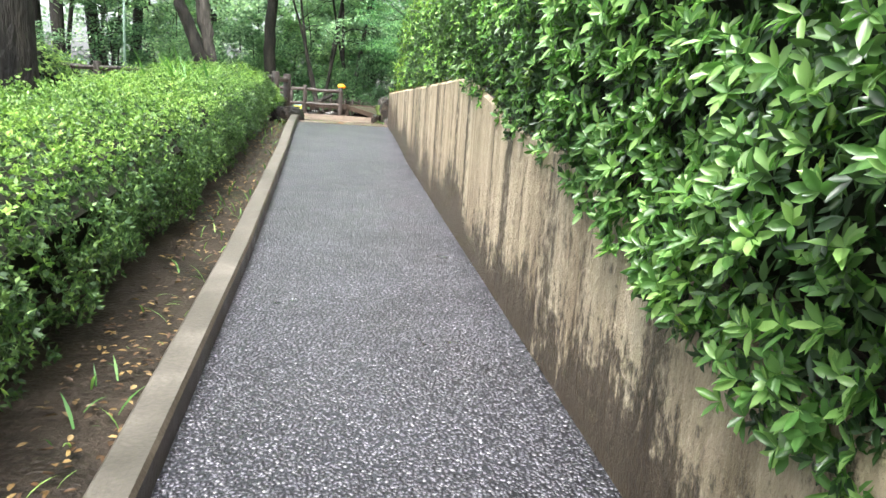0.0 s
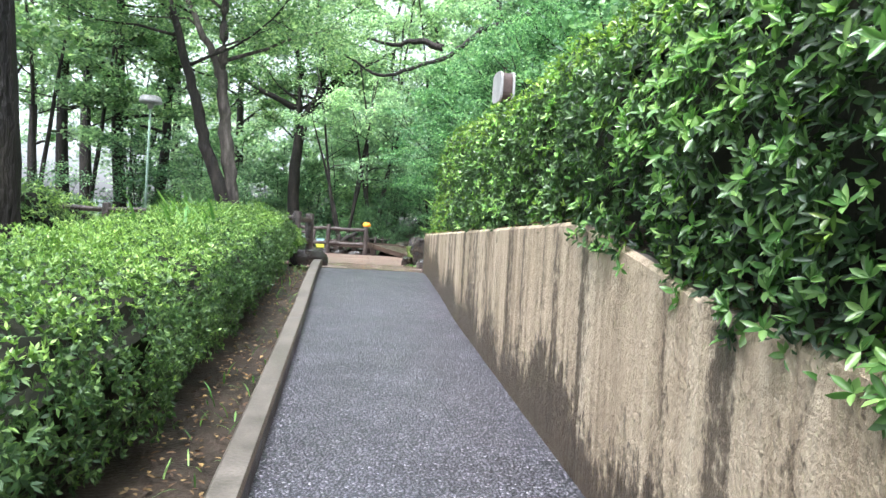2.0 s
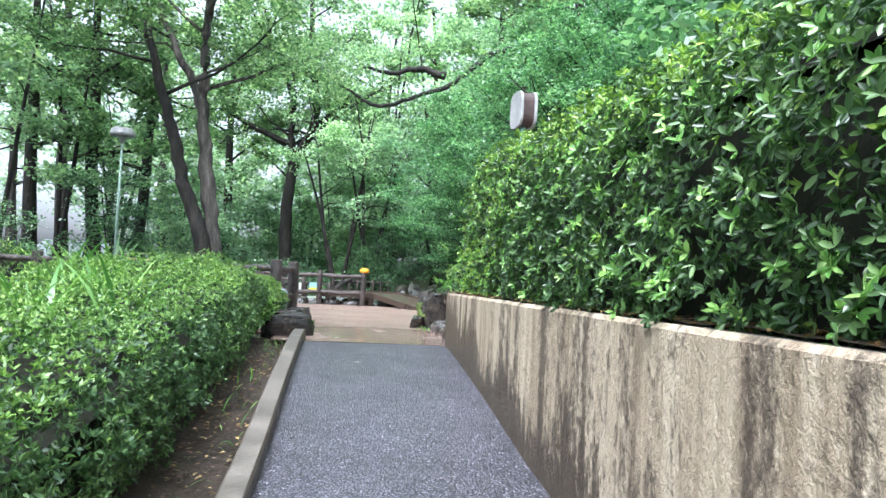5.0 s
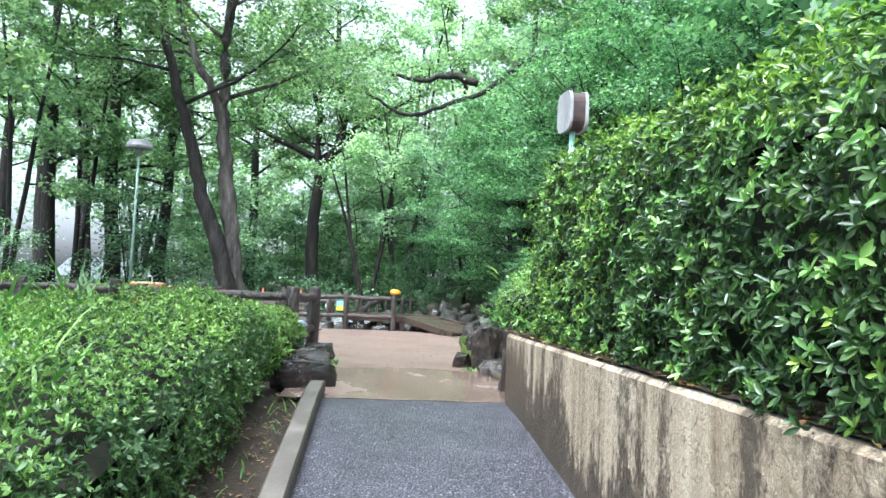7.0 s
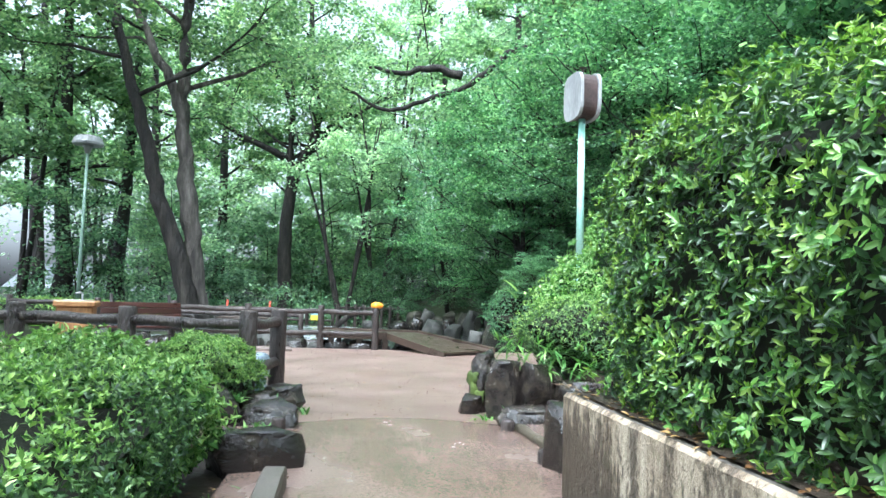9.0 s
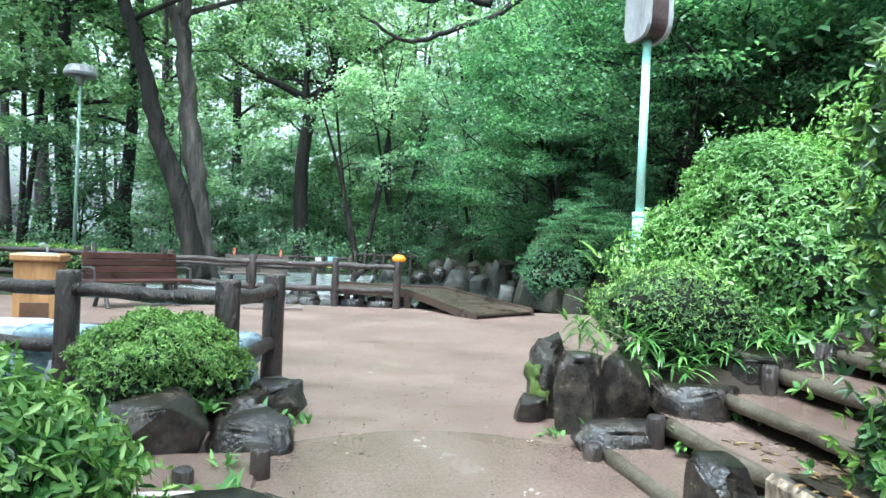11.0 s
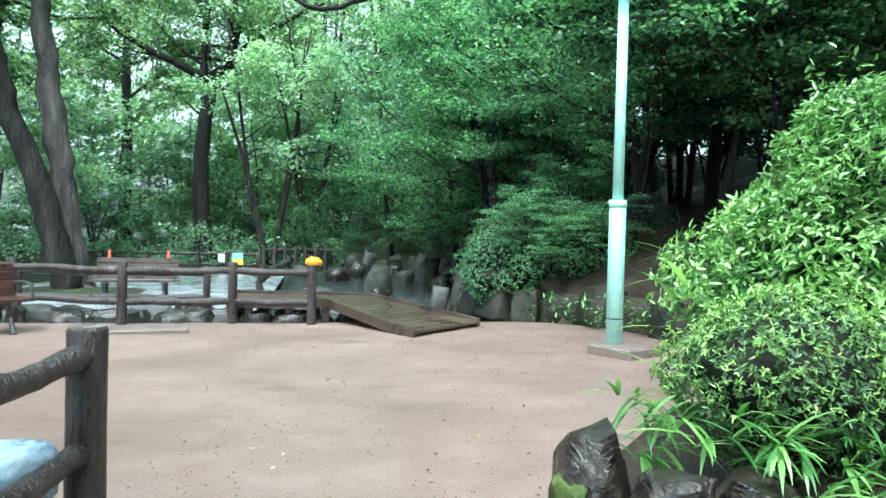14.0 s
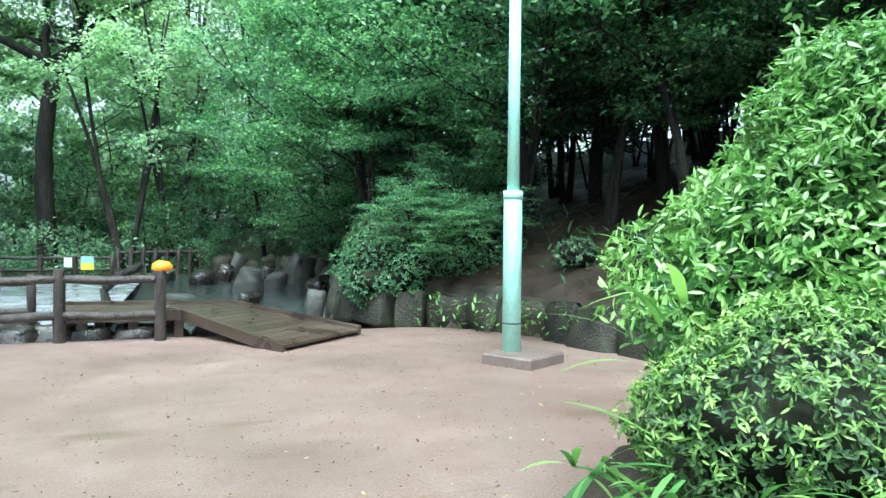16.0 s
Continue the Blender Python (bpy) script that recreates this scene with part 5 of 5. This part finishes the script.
for o in (tall, tall_b, multi, maple, maple_far, under, pale):
    o["group"] = "trees of the wood"
for x, y, a, s in ((-11.4, 24.5, 40, 1.05), (-10.2, 27, 190, 0.95), (-14.5, 15, 200, 1.1), (-9, 42, 300, 1.2), (-16, 33, 10, 1.2), (-23, 38, 210, 1.3), (-14, 46, 33, 1.3),
                   (8, 33, 77, 1.1), (13, 27, 140, 1.1), (15, 18, 260, 1.1), (12, 38, 15, 1.2), (20, 30, 320, 1.2), (11, 11, 44, 0.9), (17, 10, 200, 1.0), (9.0, 4.5, 12, 0.75), (13, 2, 80, 0.9), (6, 47, 0, 1.3), (-6, 56, 90, 1.4), (2, 60, 180, 1.4), (-17, 58, 45, 1.4), (14, 52, 222, 1.4), (-27, 52, 12, 1.4), (-11, 8, 66, 0.85), (-9.5, -6, 20, 0.9), (24, 42, 66, 1.3), (-8, -16, 70, 1.0), (1, -24, 70, 1.0)):
    plant(tall, x, y, a, s)
for x, y, a, s in ((2.6, 41, 130, 1.35), (4.8, 36, 20, 1.1), (0.2, 50, 260, 1.5)):
    plant(tall_b, x, y, a, s)
for x, y, a, s in ((-13.2, 20, 15, 0.9), (9, 44, 20, 1.2), (10, 25, 100, 0.9), (7.0, 27, 300, 0.8), (18, 22, 14, 1.0), (8, 66, 100, 1.5), (-12, 68, 140, 1.5), (-24, 66, 10, 1.5), (20, 60, 10, 1.4)):
    plant(tall_b, x, y, a, s)
for x, y, a, s in ((0.8, 35.5, 50, 1.05), (-15, 39, 80, 1.1)):
    plant(multi, x, y, a, s)
for x, y, a, s in ((6.6, 13.4, 130, 1.15), (5.1, 18.2, 60, 1.15), (8.0, 16.5, 250, 1.35), (8.6, 11.8, 10, 1.2), (6.2, 21.0, 170, 1.25), (7.2, 9.6, 77, 1.05), (10.2, 17.8, 25, 1.4), (13.5, 16.5, 95, 1.4), (14, 9, 95, 1.3), (10, 5.5, 195, 1.15), (10.6, 14.8, 300, 1.1), (5.6, 24.6, 40, 1.0), (11.2, 9.5, 80, 1.0), (8.4, 19.4, 210, 1.2), (12.5, 12.5, 150, 1.15), (3.8, 28.0, 99, 0.9), (8.6, 8.6, 190, 0.9), (7.6, 23.5, 130, 1.2)):
    plant(maple if y < 25 and x < 9 else maple_far, x, y, a, s)
for x, y, a, s in ((-0.2, 33, 200, 0.7), (1.5, 32.4, 99, 0.85), (-8.3, 33, 10, 0.9), (-10, 5.5, 30, 0.8), (-8.2, 9.5, 60, 0.5), (-7.2, 2.0, 210, 0.55), (-8.6, 0.5, 90, 0.7),
                   (-3.2, 40, 15, 1.1), (2.2, 37, 190, 1.1), (4.6, 34, 60, 1.1), (-1.0, 48, 99, 1.4), (-9, 48, 140, 1.4), (5.5, 42, 20, 1.3), (-16, 50, 10, 1.4), (-11, 1.0, 44, 0.9), (-6.5, -1.2, 44, 0.5), (-9, -9, 44, 0.8), (2.4, -4, 44, 0.55), (3.4, -1.5, 10, 0.6)):
    plant(under, x, y, a, s)


for x, y, a, s in ((-9.5, 38, 10, 1.2), (-2, 43, 90, 1.3), (1.8, 45, 200, 1.4), (5, 49, 70, 1.5), (-7, 47, 160, 1.4), (9, 40, 60, 1.2), (-3.8, 52, 10, 1.6), (0, 54, 120, 1.6), (-9.0, 29, 144, 0.85), (3.0, 41, 330, 1.2)):
    plant(pale, x, y, a, s)


for x, y, a, s in ((11.5, 20.5, 30, 1.5), (14.5, 13.5, 230, 1.5), (13, 6.5, 130, 1.4), (16.5, 19.5, 10, 1.7), (18, 13, 300, 1.7), (17, 6, 60, 1.6), (12.8, 24, 80, 1.6), (9.6, 27, 180, 1.4), (5.6, 12.0, 215, 0.8), (4.6, 16.6, 20, 0.85), (6.9, 11.2, 300, 0.9), (8.8, 14.4, 320, 1.2), (5.0, 22.0, 260, 1.0), (10.5, 2.5, 30, 1.2), (20, 9, 90, 1.9), (22, 25, 45, 1.9)):
    plant(maple if y < 25 and x < 9 else maple_far, x, y, a, s)
for x, y, a, s in ((12.6, 15.2, 30, 1.3), (13.6, 18, 70, 1.3), (14.6, 20.6, 170, 1.3), (11.6, 12.8, 270, 1.2), (16, 18, 200, 1.5), (12, 19.4, 20, 1.2), (13.0, 8.4, 20, 1.2), (9.5, 20, 30, 1.0), (11.5, 16, 130, 1.1), (12, 10.5, 60, 1.1), (10.0, 8.0, 10, 0.9), (14, 22, 200, 1.3), (15.5, 15, 20, 1.3), (15, 9, 320, 1.3), (7.5, 25.5, 70, 1.0), (18, 16, 0, 1.6), (19, 21, 50, 1.6), (17.5, 10.5, 80, 1.6), (9.5, 30, 20, 1.3), (12.5, 30, 120, 1.4), (6.2, 30, 220, 1.0), (16, 27, 90, 1.5), (23, 12, 90, 1.9), (24, 19, 190, 1.9)):
    plant(under, x, y, a, s)


# added trees, mostly out of view, to block low sky light around the ramp
for x, y, a, s in ((-5, -19, 10, 1.0), (-2, -27, 60, 1.1), (5, -22, 130, 1.0), (-12, -12, 200, 1.0), (-14, -2, 250, 1.0), (-15, -22, 300, 1.1), (10, -10, 20, 1.0), (12, -20, 80, 1.1), (-20, 6, 10, 1.1), (16, -4, 100, 1.1), (9, -2.5, 100, 0.8)):
    plant(tall, x, y, a, s)
# young trees filling the same added belt below the tall crowns
for x, y, a, s in ((-3.5, -17, 10, 1.1), (0.5, -18.5, 70, 1.2), (4, -17.5, 150, 1.2), (-8, -14, 20, 1.2), (-10, -5, 120, 1.1), (7, -12, 230, 1.2), (6, -5.5, 10, 1.1), (-11, -18, 80, 1.4), (8, -18, 80, 1.4), (5, -1.0, 50, 1.0), (-13.5, 5, 0, 1.3), (-2, -21, 20, 1.5), (2.8, -22, 90, 1.5), (-6, -21, 220, 1.5)):
    plant(under, x, y, a, s)


for x, y, a, s in ((5.4, 17.2, 10, 0.4), (5.9, 19.4, 80, 0.45), (5.7, 22.0, 150, 0.4), (5.0, 24.6, 200, 0.45), (3.9, 27.4, 10, 0.45), (2.2, 30.0, 99, 0.45), (6.8, 20.8, 33, 0.5), (4.6, 14.9, 70, 0.35), (6.2, 24.0, 300, 0.5)):
    plant(under, x, y, a, s)


def thicket(name, label, spots, count, leaf, material_):
    """A thicket past counting: leaves in clumps round the given (x, y, z, spread) places."""
    sp = np.array(spots)
    k = rng.integers(0, len(sp), count)
    p = sp[k, :3] + rng.normal(size=(count, 3)) * sp[k, 3:4] * np.array((1, 1, 0.55)) * rng.uniform(0.3, 1.0, (count, 1))
    p[:, 2] = np.maximum(p[:, 2], -0.5)
    me = leaf_mesh(name, p, np.repeat(np.array([[0, -0.35, 0.8]]), count, 0), material_, leaf, leaf * 0.62, 0.6, 0.2, 0.15, False)
    tagged(new(name, me), label, "woods", kind="stuff")


# the wood goes on behind the trees that stand apart
spots = [(rng.uniform(-52, 40), rng.uniform(52, 82), 26 * rng.random() ** 0.9, rng.uniform(0.8, 1.9)) for _ in range(900)]
spots = [p for p in spots if p[0] > -13 or p[2] > 9 or rng.random() < 0.3]
# no mist in the air here: the leaf colour holds the haze
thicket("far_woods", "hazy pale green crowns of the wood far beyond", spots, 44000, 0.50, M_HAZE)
spots = []
while len(spots) < 420:
    x, y = rng.uniform(-17, 5), rng.uniform(31, 46)
    spots.append((x, y, -0.3 + rng.uniform(0.2, 2.2) * rng.random(), rng.uniform(0.3, 0.6)))
thicket("undergrowth", "leafy dark undergrowth along the wood's edge", spots, 26000, 0.17, M_UNDER)
spots = [(rng.uniform(-14, -6.8), rng.uniform(19, 31), 0.3 + rng.uniform(0, 1.2) * rng.random(), rng.uniform(0.25, 0.5)) for _ in range(110)]
thicket("undergrowth", "loose green undergrowth among the trunks", spots, 6000, 0.13, M_UNDER)


# ---- shrubs on and below the slope ----
bush("clipped_slope_shrub", "rounded clipped dark shrub on the slope's foot", (3.85, 13.5, 1.05), (0.80, 0.95, 0.66), M_AZALEA, M_AZALEA, 0.045, 0.02, 11000, 0.03, 0.07, 11, 0.3)
plant(maple, 4.55, 11.55, 40, 0.37, 0.55)
plant(maple, 3.75, 11.85, 160, 0.27, 0.35)
plant(maple, 4.15, 11.45, 250, 0.26, 0.45)
for x, y, a, s in ((9.4, 10.8, 250, 1.2), (9.2, 4.6, 30, 1.2)):
    plant(maple_far, x, y, a, s)
bush("spreading_shrub", "spreading green shrub tumbling over the stone wall", (4.70, 11.95, 1.05), (0.95, 0.65, 0.62), M_MAPLE, M_MAPLE, 0.06, 0.024, 9000, 0.04, 0.42, 13, 0.3)
bush("spreading_shrub", "low green shrub beside the pond stones", (3.55, 12.1, 0.72), (0.95, 0.60, 0.62), M_MAPLE, M_MAPLE, 0.055, 0.022, 9000, 0.05, 0.40, 14, 0.0)
bush("low_hedge_mound", "low clipped mound of azalea behind the fence", (-7.6, 14.6, 0.45), (2.2, 0.9, 0.32), M_AZALEA, M_AZALEA_NEW, 0.06, 0.03, 9000, 0.08, 0.08, 15, 0.0)
for x, y, s, k in ((-5.2, 0.5, 0.75, 0), (-6.6, 5.4, 0.9, 1), (-4.6, -4.6, 0.7, 2), (-5.4, -8.0, 0.8, 3), (-4.2, 2.6, 0.5, 4)):
    bush("round_shrub", "loose green shrub behind the low hedge", (x, y, land_z(x, y) + 0.35 * s + 0.1), (1.0 * s, 1.0 * s, 0.75 * s), M_AZALEA, M_AZALEA_NEW, 0.07, 0.028, 4500, 0.08, 0.25, 20 + k, land_z(x, y), "shrubs behind the low hedge")


for x, y, s, k in ((5.9, 8.9, 0.30, 0), (6.4, 8.1, 0.24, 1), (6.2, 9.6, 0.34, 2), (7.0, 7.4, 0.28, 3), (7.2, 8.9, 0.36, 4), (6.9, 6.3, 0.26, 5), (5.6, 10.2, 0.32, 6), (7.9, 7.9, 0.34, 7), (7.5, 6.0, 0.30, 8)):
    bush("slope_fern", "small green ferny plant on the bare slope", (x, y, land_z(x, y) + 0.5 * s), (s, s, 0.75 * s), M_UNDER, M_AZALEA, 0.07, 0.022, 700, 0.03, 0.3, 40 + k, land_z(x, y), "ferny plants on the slope")


# ---- grass-like plants ----
def blades(name, label, category, spots, length, width, material_, arch=0.6, kind=""):
    """Strap-shaped leaves, each a bent strip of four pieces."""
    v, q = [], []
    for x, y, z, a, tilt, ln in spots:
        d = np.array((math.cos(a), math.sin(a), 0))
        s = np.array((-math.sin(a), math.cos(a), 0))
        base = len(v) * 1
        n = 5
        p = np.array((x, y, z), float)
        for i in range(n):
            k = i / (n - 1)
            e = tilt - arch * k * 1.6
            w = width * ln / length * (0.5 + 1.2 * k) if k < 0.4 else width * ln / length * (1.0 - (k - 0.4) / 0.6 * 0.97)
            v.append(p - s * w / 2), v.append(p + s * w / 2)
            p = p + (d * math.cos(e) + np.array((0, 0, math.sin(e)))) * ln / (n - 1)
        for i in range(n - 1):
            b = base + 2 * i
            q.append((b, b + 1, b + 3, b + 2))
    ob = new(name, fast_mesh(name, np.array(v), np.array(q), material_))
    return tagged(ob, label, category, kind=kind)


spots = []
for _ in range(150):
    x = rng.uniform(1.0, 3.3)
    y = 2.70 + rng.uniform(-0.22, 0.25) + (0.35 if x < 1.3 else 0)
    z = 0.44 + rng.uniform(-0.02, 0.26) + max(0, x - 2) * 0.15
    aim = rng.uniform(-2.9, -0.2)
    for k in range(rng.integers(4, 8)):
        spots.append((x, y, z, aim + rng.uniform(-0.9, 0.9), rng.uniform(-0.5, 0.9), rng.uniform(0.12, 0.24)))
blades("bamboo_grass", "bright narrow bamboo grass spilling over the stones", "grass", spots, 0.2, 0.024, M_GRASS, 0.45, "stuff")
spots = [(1.15 + rng.normal(0, 0.03), 2.95 + rng.normal(0, 0.1), rng.uniform(0.6, 1.3), rng.uniform(2.4, 3.9), rng.uniform(-0.2, 0.8), rng.uniform(0.16, 0.30)) for _ in range(18)]
blades("bamboo_grass", "single bamboo leaves standing out of the bush", "grass", spots, 0.2, 0.024, M_GRASS, 0.35, "stuff")
spots = []
for cx, cy in ((-2.15, -2.4), (-2.4, -1.6), (-2.0, -3.6), (-2.5, -0.6), (-1.75, -3.0)):
    for _ in range(26):
        spots.append((cx + rng.normal(0, 0.12), cy + rng.normal(0, 0.15), path_z(cy) + 0.55, rng.uniform(0, 6.28), rng.uniform(0.9, 1.45), rng.uniform(0.35, 0.65)))
blades("day_lily", "arching strap-leaved lily growing through the low hedge", "plant", spots, 0.5, 0.03, M_GRASS, 0.55, "stuff")
spots = []
for _ in range(130):
    y = rng.uniform(-11, 0.2)
    spots.append((kerb_x(y) - 0.16 - rng.uniform(0, 0.24), y, path_z(y) - 0.02, rng.uniform(0, 6.28), rng.uniform(0.5, 1.3), rng.uniform(0.05, 0.16)))
blades("weeds", "small weeds on the soil between kerb and hedge", "weeds", spots, 0.12, 0.012, M_GRASS, 0.5, "stuff")
spots = []
for _ in range(900):
    x, y = rng.uniform(3.5, 9), rng.uniform(5, 15)
    d = beyond_foot(x, y)
    if 0.3 < d < 6 and noise.noise(Vector((x, y, 4))) > 0.05:
        spots.append((x, y, land_z(x, y) - 0.02, rng.uniform(0, 6.28), rng.uniform(0.3, 1.2), rng.uniform(0.12, 0.3)))
blades("undergrowth", "sparse green undergrowth on the bare slope", "undergrowth", spots, 0.2, 0.035, M_UNDER, 0.5, "stuff")


spots = []
for cx, cy, cz in ((-1.36, 2.34, 0.16), (-1.5, 2.2, 0.2), (-1.02, 2.45, 0.1), (-1.3, 2.9, 0.2), (1.0, 2.42, 0.05), (1.5, 2.05, 0.05), (1.9, 2.15, 0.2), (1.42, 1.9, 0.1), (-0.82, 2.7, 0.0), (0.78, 2.5, 0.0), (2.4, 2.25, 0.35), (-1.1, 1.7, 0.05), (-1.0, 1.1, 0.1)):
    for _ in range(16):
        spots.append((cx + rng.normal(0, 0.05), cy + rng.normal(0, 0.05), cz, rng.uniform(0, 6.28), rng.uniform(0.2, 1.2), rng.uniform(0.06, 0.14)))
for d in np.linspace(0, 1, 26):
    x, y = 3.4 + d * 1.6 + rng.uniform(-0.1, 0.1), 11.55 - d * 3.6 + rng.uniform(-0.1, 0.1)
    for _ in range(12):
        spots.append((x + rng.normal(0, 0.05), y + rng.normal(0, 0.05), rng.uniform(0, 0.5), rng.uniform(0, 6.28), rng.uniform(0.1, 1.2), rng.uniform(0.06, 0.15)))
blades("weeds", "small bright weeds growing between the stones", "weeds", spots, 0.1, 0.03, M_GRASS, 0.5, "stuff")


# ---- litter ----
def litter(name, label, places, material_, size):
    p = np.array(places)
    ob = new(name, leaf_mesh(name, p, np.repeat(np.array([[0, 0, 1.0]]), len(p), 0), material_, size, size * 0.5, 0.18, 0.3))
    tagged(ob, label, "leaf litter", kind="stuff")


litter("fallen_leaves", "scattered brown fallen leaves and bits on the clay", [(rng.uniform(-1.0, 5), rng.uniform(1.8, 10.5), 0.016) for _ in range(700)], M_DEAD, 0.035)
litter("dark_bits", "tiny dark seeds and crumbs strewn on the clay", [(rng.uniform(-1.2, 6), rng.uniform(0.5, 10.8), 0.014) for _ in range(2600)], M_CORE_DARK, 0.018)
litter("pale_bits", "scattered pale twigs and petals on the clay", [(rng.uniform(-1.0, 4), rng.uniform(2.0, 10.5), 0.017) for _ in range(110)], M_PALE_BIT, 0.03)
litter("fallen_leaves", "brown fallen leaves on the soil by the kerb", [((lambda y: (kerb_x(y) - 0.15 - rng.uniform(0, 0.35), y, path_z(y) - 0.015))(rng.uniform(-11, 0.3))) for _ in range(900)], M_DEAD, 0.04)
litter("fallen_leaves", "brown fallen leaves along the wall's top under the hedge", [((lambda y: (0.80 + rng.uniform(-0.02, 0.2), y, wall_top_z(y) + 0.012))(rng.uniform(-11, 0.3))) for _ in range(1100)], M_DEAD, 0.04)
litter("fallen_leaves", "fallen leaves over the bare slope", [((lambda x, y: (x, y, land_z(x, y) + 0.03))(rng.uniform(4, 10), rng.uniform(6, 16))) for _ in range(900)], M_DEAD, 0.06)


# ---- a house beyond the trees ----
house = thing("house", "pale house with a grey roof seen between the trees", "house", (-23.5, 60, -2.2), 10)
part("wall", Shape().box((9, 7, 3.2), (0, 0, 1.6)), M_WHITE, house)
part("roof", Shape().add([(-5, -4, 3.2), (5, -4, 3.2), (5, 4, 3.2), (-5, 4, 3.2), (-4, 0, 5.2), (4, 0, 5.2)], [(0, 1, 5, 4), (2, 3, 4, 5), (1, 2, 5), (3, 0, 4), (0, 3, 2, 1)]), M_ROOF, house)
for x in (-2.5, 0, 2.5):
    w = part("window", Shape().box((1.4, 0.1, 1.2), (x, -3.52, 1.7)), M_IRON, house)
